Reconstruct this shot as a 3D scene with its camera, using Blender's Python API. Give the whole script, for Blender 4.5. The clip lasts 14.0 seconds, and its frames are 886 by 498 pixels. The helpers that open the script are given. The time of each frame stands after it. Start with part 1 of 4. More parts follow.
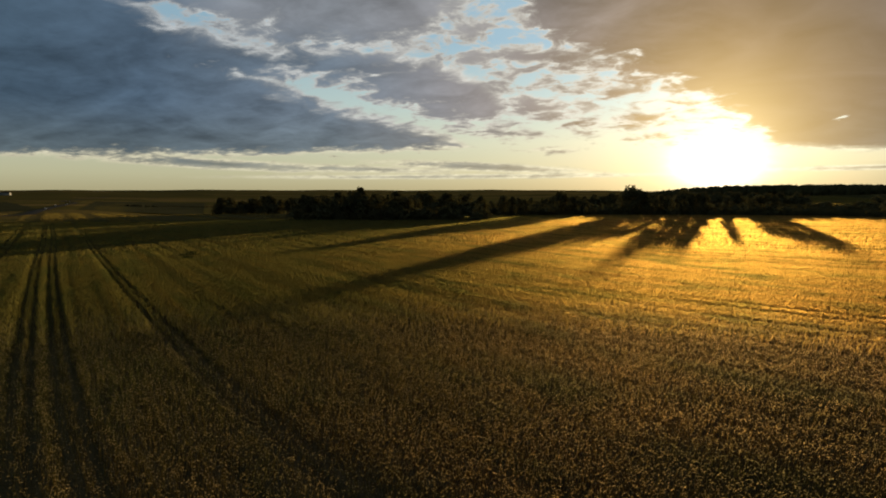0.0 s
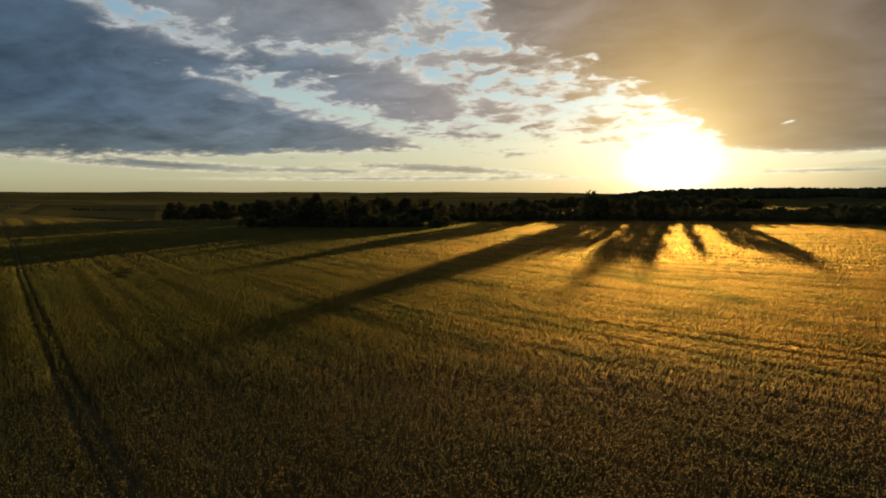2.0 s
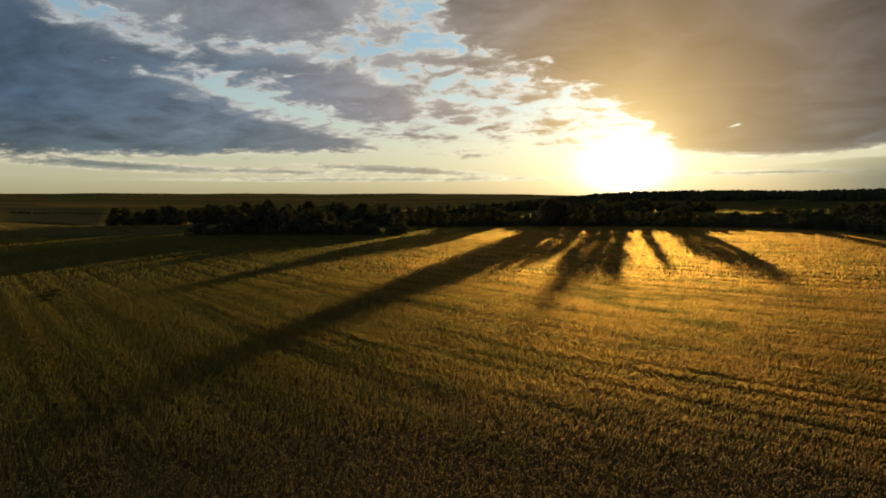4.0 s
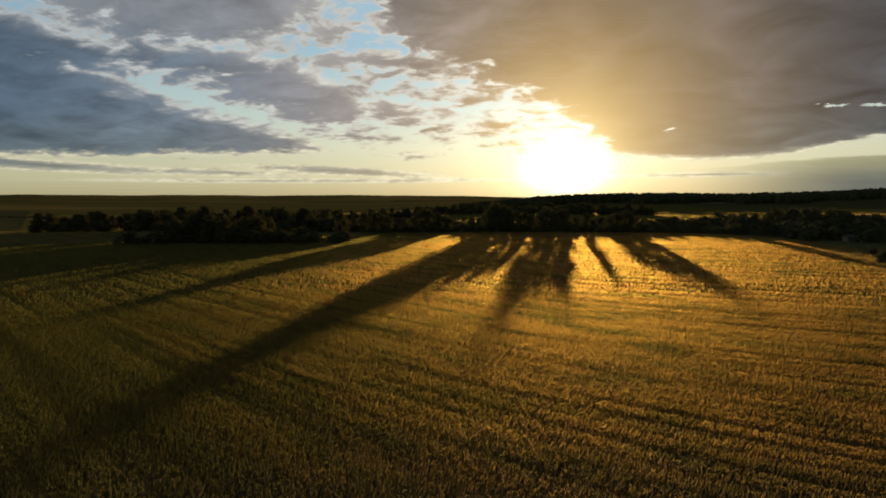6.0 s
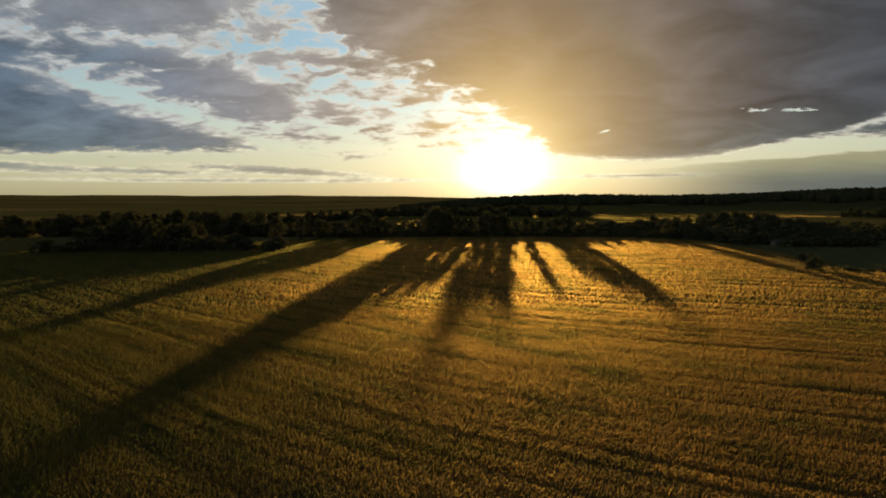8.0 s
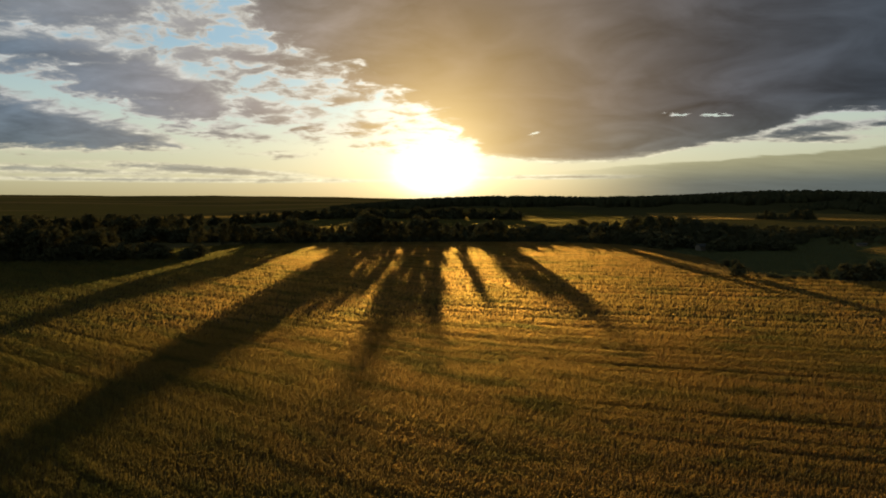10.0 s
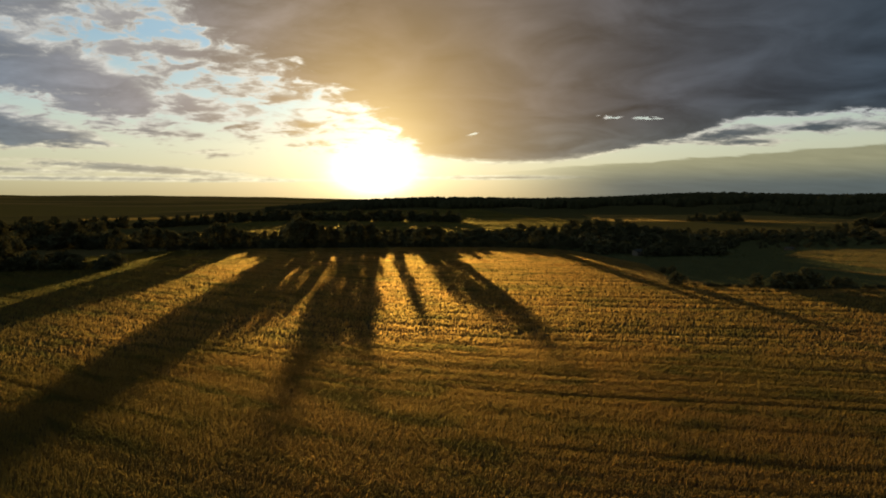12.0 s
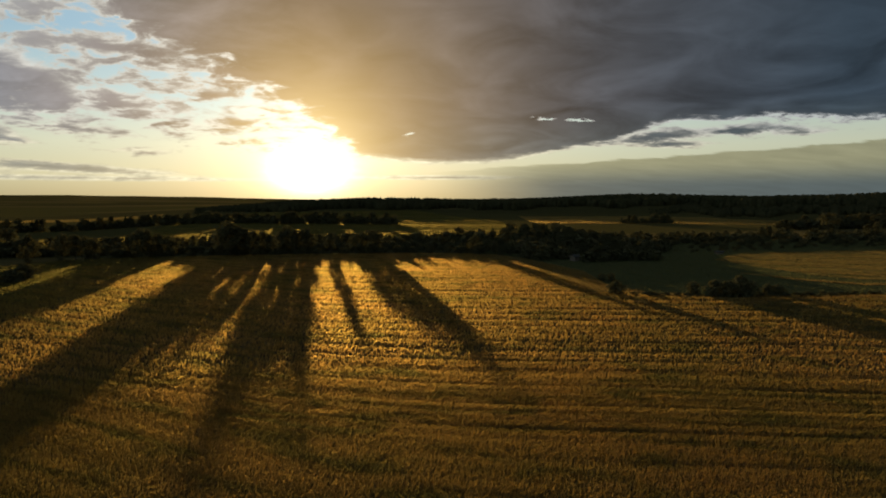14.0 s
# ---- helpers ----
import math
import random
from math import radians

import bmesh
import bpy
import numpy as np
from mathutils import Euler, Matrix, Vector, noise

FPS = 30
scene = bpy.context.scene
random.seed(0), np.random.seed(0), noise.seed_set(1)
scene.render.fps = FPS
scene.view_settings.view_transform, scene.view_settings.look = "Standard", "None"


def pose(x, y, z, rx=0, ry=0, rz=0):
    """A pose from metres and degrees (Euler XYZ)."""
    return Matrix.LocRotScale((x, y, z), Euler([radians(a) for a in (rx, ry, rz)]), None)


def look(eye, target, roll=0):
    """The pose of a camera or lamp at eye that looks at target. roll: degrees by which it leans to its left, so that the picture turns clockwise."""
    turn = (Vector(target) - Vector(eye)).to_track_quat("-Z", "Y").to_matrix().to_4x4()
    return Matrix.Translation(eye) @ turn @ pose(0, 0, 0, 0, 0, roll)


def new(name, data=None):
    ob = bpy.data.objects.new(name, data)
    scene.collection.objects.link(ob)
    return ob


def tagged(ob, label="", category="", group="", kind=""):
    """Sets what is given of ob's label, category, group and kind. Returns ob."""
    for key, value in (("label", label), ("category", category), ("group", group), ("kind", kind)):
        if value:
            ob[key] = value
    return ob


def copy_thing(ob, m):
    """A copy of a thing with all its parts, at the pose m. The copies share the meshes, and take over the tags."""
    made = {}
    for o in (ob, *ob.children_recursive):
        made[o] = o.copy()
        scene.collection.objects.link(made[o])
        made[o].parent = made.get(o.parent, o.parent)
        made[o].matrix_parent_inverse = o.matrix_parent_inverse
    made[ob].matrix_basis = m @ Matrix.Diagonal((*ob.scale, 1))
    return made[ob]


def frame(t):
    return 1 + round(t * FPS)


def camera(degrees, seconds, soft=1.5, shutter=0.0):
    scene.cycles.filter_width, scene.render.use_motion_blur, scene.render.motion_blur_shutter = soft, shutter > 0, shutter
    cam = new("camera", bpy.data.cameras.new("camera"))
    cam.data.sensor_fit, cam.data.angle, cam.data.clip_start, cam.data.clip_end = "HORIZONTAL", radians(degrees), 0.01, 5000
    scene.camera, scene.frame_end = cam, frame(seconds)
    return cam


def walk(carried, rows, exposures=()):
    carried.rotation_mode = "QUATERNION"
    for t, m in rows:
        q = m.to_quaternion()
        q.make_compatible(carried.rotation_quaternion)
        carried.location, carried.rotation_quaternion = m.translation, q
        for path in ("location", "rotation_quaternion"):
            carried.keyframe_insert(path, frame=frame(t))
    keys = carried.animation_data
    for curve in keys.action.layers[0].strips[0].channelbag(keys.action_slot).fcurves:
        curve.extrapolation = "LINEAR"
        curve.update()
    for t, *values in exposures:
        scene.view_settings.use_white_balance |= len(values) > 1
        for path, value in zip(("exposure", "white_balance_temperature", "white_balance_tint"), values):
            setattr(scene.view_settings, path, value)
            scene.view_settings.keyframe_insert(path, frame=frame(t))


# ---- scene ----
cam = camera(67.04, 14.0, 1.9)
SUN_EL = 2.75          # degrees above the horizon; the sun stands due +y
rows = [
    (0.0, 0.00, 0.00, 9.31, -22.20, -4.68, 0.34),
    (0.5, -0.57, 1.40, 9.63, -21.32, -4.65, 0.30),
    (1.0, -0.99, 2.75, 9.99, -20.43, -4.61, 0.28),
    (1.5, -1.46, 4.11, 10.41, -19.60, -4.57, 0.30),
    (2.0, -2.02, 5.61, 10.81, -18.76, -4.54, 0.32),
    (2.5, -2.66, 7.07, 11.18, -17.91, -4.52, 0.34),
    (3.0, -3.12, 8.36, 11.61, -17.01, -4.49, 0.33),
    (5.5, -4.67, 13.33, 13.72, -11.62, -4.40, 0.32),
    (6.0, -4.91, 14.21, 14.13, -10.27, -4.36, 0.30),
    (6.5, -5.06, 15.13, 14.50, -8.97, -4.33, 0.27),
    (7.0, -5.17, 15.98, 14.88, -7.72, -4.34, 0.26),
    (7.5, -5.25, 16.86, 15.31, -6.50, -4.34, 0.26),
    (8.0, -5.21, 17.86, 15.75, -5.16, -4.37, 0.25),
    (10.5, -4.40, 24.46, 17.54, 1.96, -4.34, 0.10),
    (11.0, -4.07, 26.00, 17.94, 3.24, -4.35, 0.07),
    (11.5, -3.86, 27.49, 18.35, 4.51, -4.35, 0.04),
    (12.0, -3.66, 28.87, 18.76, 5.79, -4.34, 0.03),
    (12.5, -3.57, 30.15, 19.17, 7.03, -4.35, 0.01),
    (13.0, -3.55, 31.31, 19.61, 8.34, -4.34, -0.02),
    (13.5, -3.54, 32.38, 20.06, 9.65, -4.35, -0.03),
    (14.0, -3.40, 33.41, 20.55, 11.20, -4.35, -0.04),
]


def flown(x, y, z, yaw, pitch, roll):
    """Heading clockwise from +y, tilt upwards, lean; all in degrees."""
    a, p = radians(yaw), radians(pitch)
    eye = Vector((x, y, z))
    return look(eye, eye + Vector((math.sin(a) * math.cos(p), math.cos(a) * math.cos(p), math.sin(p))), -roll)


walk(cam, [(t, flown(*r)) for t, *r in rows])

# ---- world and sun ----
world = bpy.data.worlds.new("evening_sky")
scene.world = world
world.use_nodes = True


class Nodes:
    """Short hand for node trees."""

    def __init__(self, tree):
        self.tree = tree
        tree.nodes.clear()

    def add(self, kind, **given):
        node = self.tree.nodes.new(kind)
        for key, value in given.items():
            setattr(node, key, value)
        return node

    def put(self, socket, value):
        if isinstance(value, bpy.types.NodeSocket):
            self.tree.links.new(value, socket)
        elif value is not None:
            socket.default_value = value

    def m(self, op, a, b=None, c=None, clamp=False):
        node = self.add("ShaderNodeMath", operation=op, use_clamp=clamp)
        for socket, value in zip(node.inputs, (a, b, c)):
            self.put(socket, value)
        return node.outputs[0]

    def step(self, x, lo, hi):
        node = self.add("ShaderNodeMapRange", interpolation_type="SMOOTHSTEP")
        for i, value in enumerate((x, lo, hi, 0.0, 1.0)):
            self.put(node.inputs[i], value)
        return node.outputs[0]

    def mix(self, fac, a, b, blend="MIX"):
        node = self.add("ShaderNodeMix", data_type="RGBA", blend_type=blend)
        self.put(node.inputs[0], fac)
        for i, value in ((6, a), (7, b)):
            self.put(node.inputs[i], (*value, 1) if isinstance(value, tuple) else value)
        return node.outputs[2]

    def xyz(self, x, y, z=0.0):
        node = self.add("ShaderNodeCombineXYZ")
        for i, value in enumerate((x, y, z)):
            self.put(node.inputs[i], value)
        return node.outputs[0]

    def noise(self, vector, scale, detail=5.0, rough=0.55, warp=0.0):
        node = self.add("ShaderNodeTexNoise")
        self.put(node.inputs["Vector"], vector)
        for key, value in (("Scale", scale), ("Detail", detail), ("Roughness", rough), ("Distortion", warp)):
            node.inputs[key].default_value = value
        return node.outputs["Fac"]

    def ramp(self, x, stops, mode="LINEAR"):
        node = self.add("ShaderNodeValToRGB")
        self.put(node.inputs[0], x)
        r = node.color_ramp
        r.interpolation = mode
        while len(r.elements) < len(stops):
            r.elements.new(1.0)
        for el, (at, col) in zip(r.elements, stops):
            el.position = at
            el.color = (col, col, col, 1) if isinstance(col, float) else (*col, 1)
        return node.outputs[0]


def build_sky():
    n = Nodes(world.node_tree)
    coord = n.add("ShaderNodeTexCoord").outputs["Generated"]
    sep = n.add("ShaderNodeSeparateXYZ")
    n.put(sep.inputs[0], coord)
    x, y, z = sep.outputs
    u = n.m("MULTIPLY", n.m("ARCTAN2", x, y), 180 / math.pi)
    v = n.m("MULTIPLY", n.m("ARCSINE", z), 180 / math.pi)
    vp = n.m("MAXIMUM", v, -1.0)
    add, mul, sub = (lambda a, b: n.m("ADD", a, b)), (lambda a, b: n.m("MULTIPLY", a, b)), (lambda a, b: n.m("SUBTRACT", a, b))
    # cloud sheet seen from below: forms flatten and crowd together towards the horizon
    lift = add(n.m("MAXIMUM", z, 0.0), 0.20)
    px, py = n.m("DIVIDE", x, lift), n.m("DIVIDE", y, lift)

    def puffs(scale, detail, rough, seed, warp=0.3, slant=0.0, long=1.0):
        at = n.xyz(add(mul(px, 1.0 / long), mul(py, slant)), py, seed)
        return sub(n.noise(at, scale, detail, rough, warp), 0.5)

    big = puffs(2.6, 4, 0.5, 1.0, 1.0)
    mid = puffs(7.0, 8, 0.60, 4.0, 0.5)
    fine = puffs(19.0, 6, 0.62, 8.0, 0.5)
    wisp = puffs(9.0, 7, 0.60, 12.0, 0.4, 0.25, 2.6)
    calm = n.step(u, 5.0, -4.0)
    low = n.step(v, 1.5, 8.0)
    uw = add(u, mul(add(mul(big, 3.5), mul(mid, 4.0)), add(0.2, mul(n.step(v, 2.2, 6.0), 0.8))))
    vw = add(vp, mul(add(mul(wisp, 1.0), mul(fine, 0.6)), add(0.08, mul(low, 0.92))))

    def along(points):
        """A height over the heading, in degrees."""
        at = n.m("DIVIDE", add(uw, 60.0), 120.0, clamp=True)
        return mul(n.ramp(at, [((a + 60) / 120, b / 20) for a, b in points]), 20.0)

    def lens(cu, cv, su, sv, slope=0.0):
        """Degrees inside (+) or outside (-) of a lens-shaped cloud."""
        du = sub(uw, cu)
        dv = sub(sub(vw, cv), mul(du, slope))
        r = n.m("SQRT", add(n.m("POWER", n.m("ABSOLUTE", n.m("DIVIDE", du, su)), 2.0), n.m("POWER", n.m("ABSOLUTE", n.m("DIVIDE", dv, sv)), 2.0)))
        return mul(sub(1.0, r), sv)

    def merge(*fields):
        out = fields[0]
        for f in fields[1:]:
            out = n.m("SMOOTH_MAX", out, f, 0.25)
        return out

    # the western deck: a lower tongue and an upper arm that part towards the sun, and a paler sheet over them
    tongue = n.m("MINIMUM", sub(vw, along(((-60, 3.0), (-44, 3.25), (-31, 3.5), (-20, 3.9), (-16, 6.0)))),
                 sub(along(((-60, 14.0), (-46, 12.6), (-41, 10.9), (-37, 9.4), (-34.5, 8.4), (-32.5, 7.7), (-30, 7.0), (-26, 6.0), (-22, 4.9), (-19, 3.6), (-14, 1.0))), vw))
    arm = n.m("MINIMUM", sub(vw, along(((-60, 8.0), (-42, 8.6), (-38, 9.2), (-35.5, 9.9), (-33, 9.5), (-30, 9.2), (-27, 7.9), (-24, 6.8), (-21, 5.8), (-18, 5.9), (-15.5, 8.0)))),
              sub(along(((-60, 20.0), (-48, 15.0), (-45.8, 14.0), (-40, 12.6), (-36, 11.8), (-32, 12.0), (-27, 11.7), (-24, 11.2), (-21, 10.5), (-18.5, 9.2), (-15.5, 6.0))), vw))
    sheet_w = mul(sub(vw, along(((-60, 17.0), (-46, 15.4), (-42, 13.9), (-38, 12.6), (-34, 11.6), (-28, 11.4), (-25.0, 12.2), (-22.5, 14.0), (-20, 17.0)))), 0.7)
    # the eastern bank, which hides the upper half of the glow
    bank_e = sub(vw, along(((-22, 20.0), (-17.5, 17.0), (-15.2, 14.6), (-13.4, 12.4), (-10, 11.0), (-7, 9.6), (-5.5, 8.7), (-3.4, 8.4), (-1.5, 7.4), (1.2, 5.6), (4.1, 3.5), (10, 3.0),
                            (15.7, 3.1), (18.4, 3.5), (22, 4.2), (25, 4.6), (28, 5.6), (30, 6.2), (36, 6.1), (42, 5.7), (60, 5.7))))
    solid = merge(tongue, arm, sheet_w, bank_e)
    for shape in ((-12.2, 10.9, 4.0, 1.0, -0.02), (-14.2, 7.1, 3.0, 0.75, -0.28), (-10.8, 5.9, 2.6, 0.5, -0.18), (-5.6, 5.95, 3.6, 0.42, 0.06), (-4.3, 4.35, 1.9, 0.26, 0.02), (-13.4, 3.6, 1.1, 0.13),
                  (-9.0, 8.4, 1.8, 0.35, -0.1), (-2.4, 7.0, 1.5, 0.3), (-17.5, 5.2, 2.2, 0.3, -0.1), (-41, 2.55, 9.0, 0.36, -0.05), (-29, 2.15, 5.5, 0.2, -0.03), (-19.2, 2.3, 7.0, 0.30, -0.05),
                  (-24, 1.5, 9.0, 0.12, 0.0), (-14, 1.5, 5.0, 0.1, 0.0), (11.0, 1.75, 5.0, 0.13), (29.0, 4.95, 3.4, 0.40, 0.06), (29.8, 4.3, 2.4, 0.24, 0.0), (35.4, 5.25, 3.4, 0.28, 0.0), (38.4, 4.95, 2.0, 0.15), (25.0, 4.5, 2.2, 0.2, 0.05)):
        solid = merge(solid, lens(*shape))
    for shape in ((8.5, 5.35, 0.5, 0.08, 0.1), (19.4, 6.55, 0.9, 0.06), (22.4, 6.5, 0.8, 0.08, 0.0)):
        solid = n.m("MINIMUM", solid, mul(lens(*shape), -1.1 / shape[3]))
    # broken cloud overhead and in the east, unseen, opened to raise the ambient light
    solid = sub(solid, mul(n.step(v, 18.5, 30.0), 4.5))
    solid = sub(solid, mul(n.step(n.m("ABSOLUTE", u), 64.0, 90.0), 4.0))
    solid = n.m("MINIMUM", solid, 3.0)
    # edges break up, the middle of a cloud stays whole
    ragged = add(add(mul(mid, 5.0), mul(fine, 1.3)), add(mul(wisp, 2.6), mul(big, 1.5)))
    ragged = mul(mul(ragged, add(0.28, mul(calm, 0.72))), add(0.04, mul(low, 0.96)))
    depth = add(solid, ragged)
    soft = mul(add(0.22, mul(low, 0.78)), sub(1.0, mul(n.step(u, 14.0, 22.0), 0.62)))
    density = n.step(n.m("DIVIDE", depth, soft), -1.1, 1.7)
    # high thin cloud, lit cream, between the deck and the bank
    column = mul(mul(n.step(u, -30.0, -22.0), n.step(u, -3.0, -11.0)), n.step(v, 3.5, 8.5))
    veil = mul(column, n.step(add(add(mul(mid, 1.5), mul(fine, 0.5)), mul(big, 0.8)), -0.22, 0.24))
    density = n.m("MAXIMUM", density, mul(veil, 0.62))

    # angle from the sun
    se = radians(SUN_EL + 0.1)
    dot = n.add("ShaderNodeVectorMath", operation="DOT_PRODUCT")
    n.put(dot.inputs[0], coord)
    dot.inputs[1].default_value = (0, math.cos(se), math.sin(se))
    ang = n.m("MULTIPLY", n.m("ARCCOSINE", n.m("MINIMUM", dot.outputs["Value"], 0.9999999)), 180 / math.pi)

    def halo(width, power=1.0):
        return n.m("EXPONENT", n.m("MULTIPLY", n.m("POWER", n.m("DIVIDE", ang, width), power), -1.0))

    def scaled(colour, amount):
        node = n.add("ShaderNodeVectorMath", operation="SCALE")
        n.put(node.inputs[0], colour)
        n.put(node.inputs["Scale"], amount)
        return node.outputs[0]

    # clear air between the clouds
    un = n.m("DIVIDE", add(u, 60.0), 120.0, clamp=True)
    vn = n.m("DIVIDE", vp, 30.0, clamp=True)
    clear = n.ramp(vn, [(0.0, (0.53, 0.47, 0.28)), (0.06, (0.67, 0.66, 0.46)), (0.14, (0.70, 0.75, 0.62)), (0.25, (0.56, 0.72, 0.76)),
                        (0.42, (0.36, 0.57, 0.77)), (1.0, (0.40, 0.54, 0.72))])
    # clear sky overhead, out of view, is brightened as fill for the dark ground
    dim = n.mix(n.step(v, 18.0, 34.0), (0.60, 0.60, 0.55), (1.25, 1.2, 1.1))
    clear = n.mix(halo(18.0), n.mix(1.0, clear, dim, "MULTIPLY"), n.mix(1.0, clear, (1.24, 1.20, 1.10), "MULTIPLY"))
    sky = n.add("ShaderNodeTexSky", sky_type="NISHITA", sun_disc=False, sun_elevation=radians(SUN_EL), sun_rotation=0.0,
                air_density=1.0, dust_density=1.5, ozone_density=1.5)
    clear = n.mix(0.006, clear, sky.outputs[0], "ADD")
    # clouds: slate away from the sun, brown near it; thin parts pass the light
    tone = add(mul(big, 1.5), mul(add(0.3, mul(calm, 0.7)), add(mul(mid, 0.9), add(mul(wisp, 0.35), mul(fine, 0.25)))))
    tint = n.ramp(un, [(0.0, (0.046, 0.080, 0.118)), (0.12, (0.064, 0.100, 0.145)), (0.24, (0.128, 0.165, 0.208)), (0.34, (0.225, 0.222, 0.236)), (0.5, (0.118, 0.096, 0.088)),
                       (0.60, (0.112, 0.101, 0.101)), (0.70, (0.062, 0.068, 0.080)), (0.85, (0.032, 0.048, 0.066)), (1.0, (0.030, 0.046, 0.064))])
    below = n.step(v, 8.0, 2.5)
    tint = n.mix(mul(below, 0.55), tint, (0.115, 0.138, 0.132))
    tint = n.mix(mul(mul(n.step(v, 3.2, 2.0), n.step(u, 4.0, -6.0)), 0.6), tint, (0.36, 0.345, 0.25))
    tint = n.mix(mul(mul(n.step(v, 10.5, 14.5), n.step(u, -46.0, -38.0)), mul(n.step(u, -14.0, -24.0), 0.6)), tint, (0.26, 0.27, 0.29))
    body = scaled(tint, add(1.0, mul(tone, add(0.9, mul(n.step(u, -24.0, 0.0), 0.3)))))
    glow_c = n.mix(mul(halo(9.5, 1.4), 0.92), body, (0.66, 0.41, 0.135))
    thin = n.mix(halo(22.0), (0.28, 0.32, 0.36), (0.92, 0.82, 0.64))
    thin = n.mix(mul(n.step(v, 6.5, 2.5), 0.8), thin, n.mix(halo(22.0), (0.60, 0.55, 0.36), (0.92, 0.84, 0.56)))
    thin = scaled(thin, sub(0.98, add(mul(fine, 0.8), mul(mid, 1.3))))
    half = n.mix(0.6, thin, glow_c)
    sky_c = n.mix(n.step(density, 0.02, 0.36), clear, thin)
    sky_c = n.mix(n.step(density, 0.26, 0.62), sky_c, half)
    sky_c = n.mix(n.step(density, 0.45, 0.95), sky_c, glow_c)
    # far bank of haze low over the plain, away from the sun
    top = add(mul(sub(u, 14.0), 0.058), 2.45)
    bank = mul(n.step(sub(v, add(top, mul(wisp, 0.7))), 0.07, -0.12), n.step(u, 8.0, 22.0))
    bank_c = n.mix(n.step(v, 3.1, 0.9), n.mix(halo(11.0), (0.245, 0.242, 0.150), (0.85, 0.75, 0.40)), n.mix(halo(9.0), (0.070, 0.096, 0.106), (0.62, 0.50, 0.24)))
    bank_c = scaled(bank_c, add(1.0, mul(wisp, 0.5)))
    sky_c = n.mix(mul(bank, 0.95), sky_c, bank_c)
    # aureole
    flat = n.m("SQRT", add(n.m("POWER", n.m("DIVIDE", u, 2.6), 2.0), n.m("POWER", n.m("DIVIDE", sub(v, SUN_EL - 0.5), 1.4), 2.0)))
    core = n.m("EXPONENT", mul(n.m("POWER", add(flat, mul(mid, 0.5)), 2.2), -1.0))
    total = n.mix(1.0, sky_c, scaled((1.0, 0.97, 0.86), mul(core, 2.0)), "ADD")
    total = n.mix(1.0, total, scaled((1.0, 0.86, 0.46), mul(halo(3.4), 1.0)), "ADD")
    total = n.mix(1.0, total, scaled((1.0, 0.58, 0.14), mul(halo(8.5), 0.16)), "ADD")
    bg = n.add("ShaderNodeBackground")
    n.put(bg.inputs[0], total)
    bg.inputs[1].default_value = 0.6
    out = n.add("ShaderNodeOutputWorld")
    n.put(out.inputs[0], bg.outputs[0])


build_sky()
world.cycles.sampling_method = "MANUAL"
world.cycles.sample_map_resolution = 1024

sun_data = bpy.data.lights.new("sun", "SUN")
sun_data.energy, sun_data.angle, sun_data.color = 3.8, radians(0.6), (1.0, 0.75, 0.37)
sun = new("sun", sun_data)
sun.matrix_world = look((0, 300, 300 * math.tan(radians(SUN_EL))), (0, 0, 0))
scene.view_settings.exposure = 0.88


# ---- materials ----
def material(name):
    mat = bpy.data.materials.new(name)
    mat.use_nodes = True
    return mat, Nodes(mat.node_tree)


def finish(n, shader):
    out = n.add("ShaderNodeOutputMaterial")
    n.put(out.inputs[0], shader)


def principled(n, colour, rough=0.8, bump=None, strength=0.4, distance=0.1, shine=0.0, fuzz=0.0):
    node = n.add("ShaderNodeBsdfPrincipled")
    n.put(node.inputs["Base Color"], (*colour, 1) if isinstance(colour, tuple) else colour)
    n.put(node.inputs["Roughness"], rough)
    node.inputs["Specular IOR Level"].default_value = shine
    if fuzz:
        node.inputs["Sheen Weight"].default_value, node.inputs["Sheen Roughness"].default_value = fuzz, 0.6
        n.put(node.inputs["Sheen Tint"], n.mix(1.0, (*colour,) if isinstance(colour, tuple) else colour, (5.0, 4.4, 2.6), "MULTIPLY"))
    if bump is not None:
        b = n.add("ShaderNodeBump")
        b.inputs["Strength"].default_value, b.inputs["Distance"].default_value = strength, distance
        n.put(b.inputs["Height"], bump)
        n.put(node.inputs["Normal"], b.outputs[0])
    return node.outputs[0]


def position(n):
    return n.add("ShaderNodeNewGeometry").outputs["Position"]


def island(n):
    return n.add("ShaderNodeNewGeometry").outputs["Random Per Island"]


def along_rows(n, across, along):
    """Coordinates across and along the drill rows, which bend from the west to the east of the field."""
    sep = n.add("ShaderNodeSeparateXYZ")
    n.put(sep.inputs[0], position(n))
    x, y = sep.outputs[0], sep.outputs[1]
    bend = n.m("LOGARITHM", n.m("COSH", n.m("DIVIDE", n.m("ADD", n.m("MAXIMUM", n.m("MINIMUM", x, 300.0), -300.0), 5.0), 18.0)), math.e)
    off = n.m("MULTIPLY", n.m("ADD", n.m("ADD", y, n.m("MULTIPLY", x, 0.52)), n.m("MULTIPLY", bend, -4.5)), 0.807)
    return n.xyz(n.m("MULTIPLY", off, across), n.m("MULTIPLY", x, along))


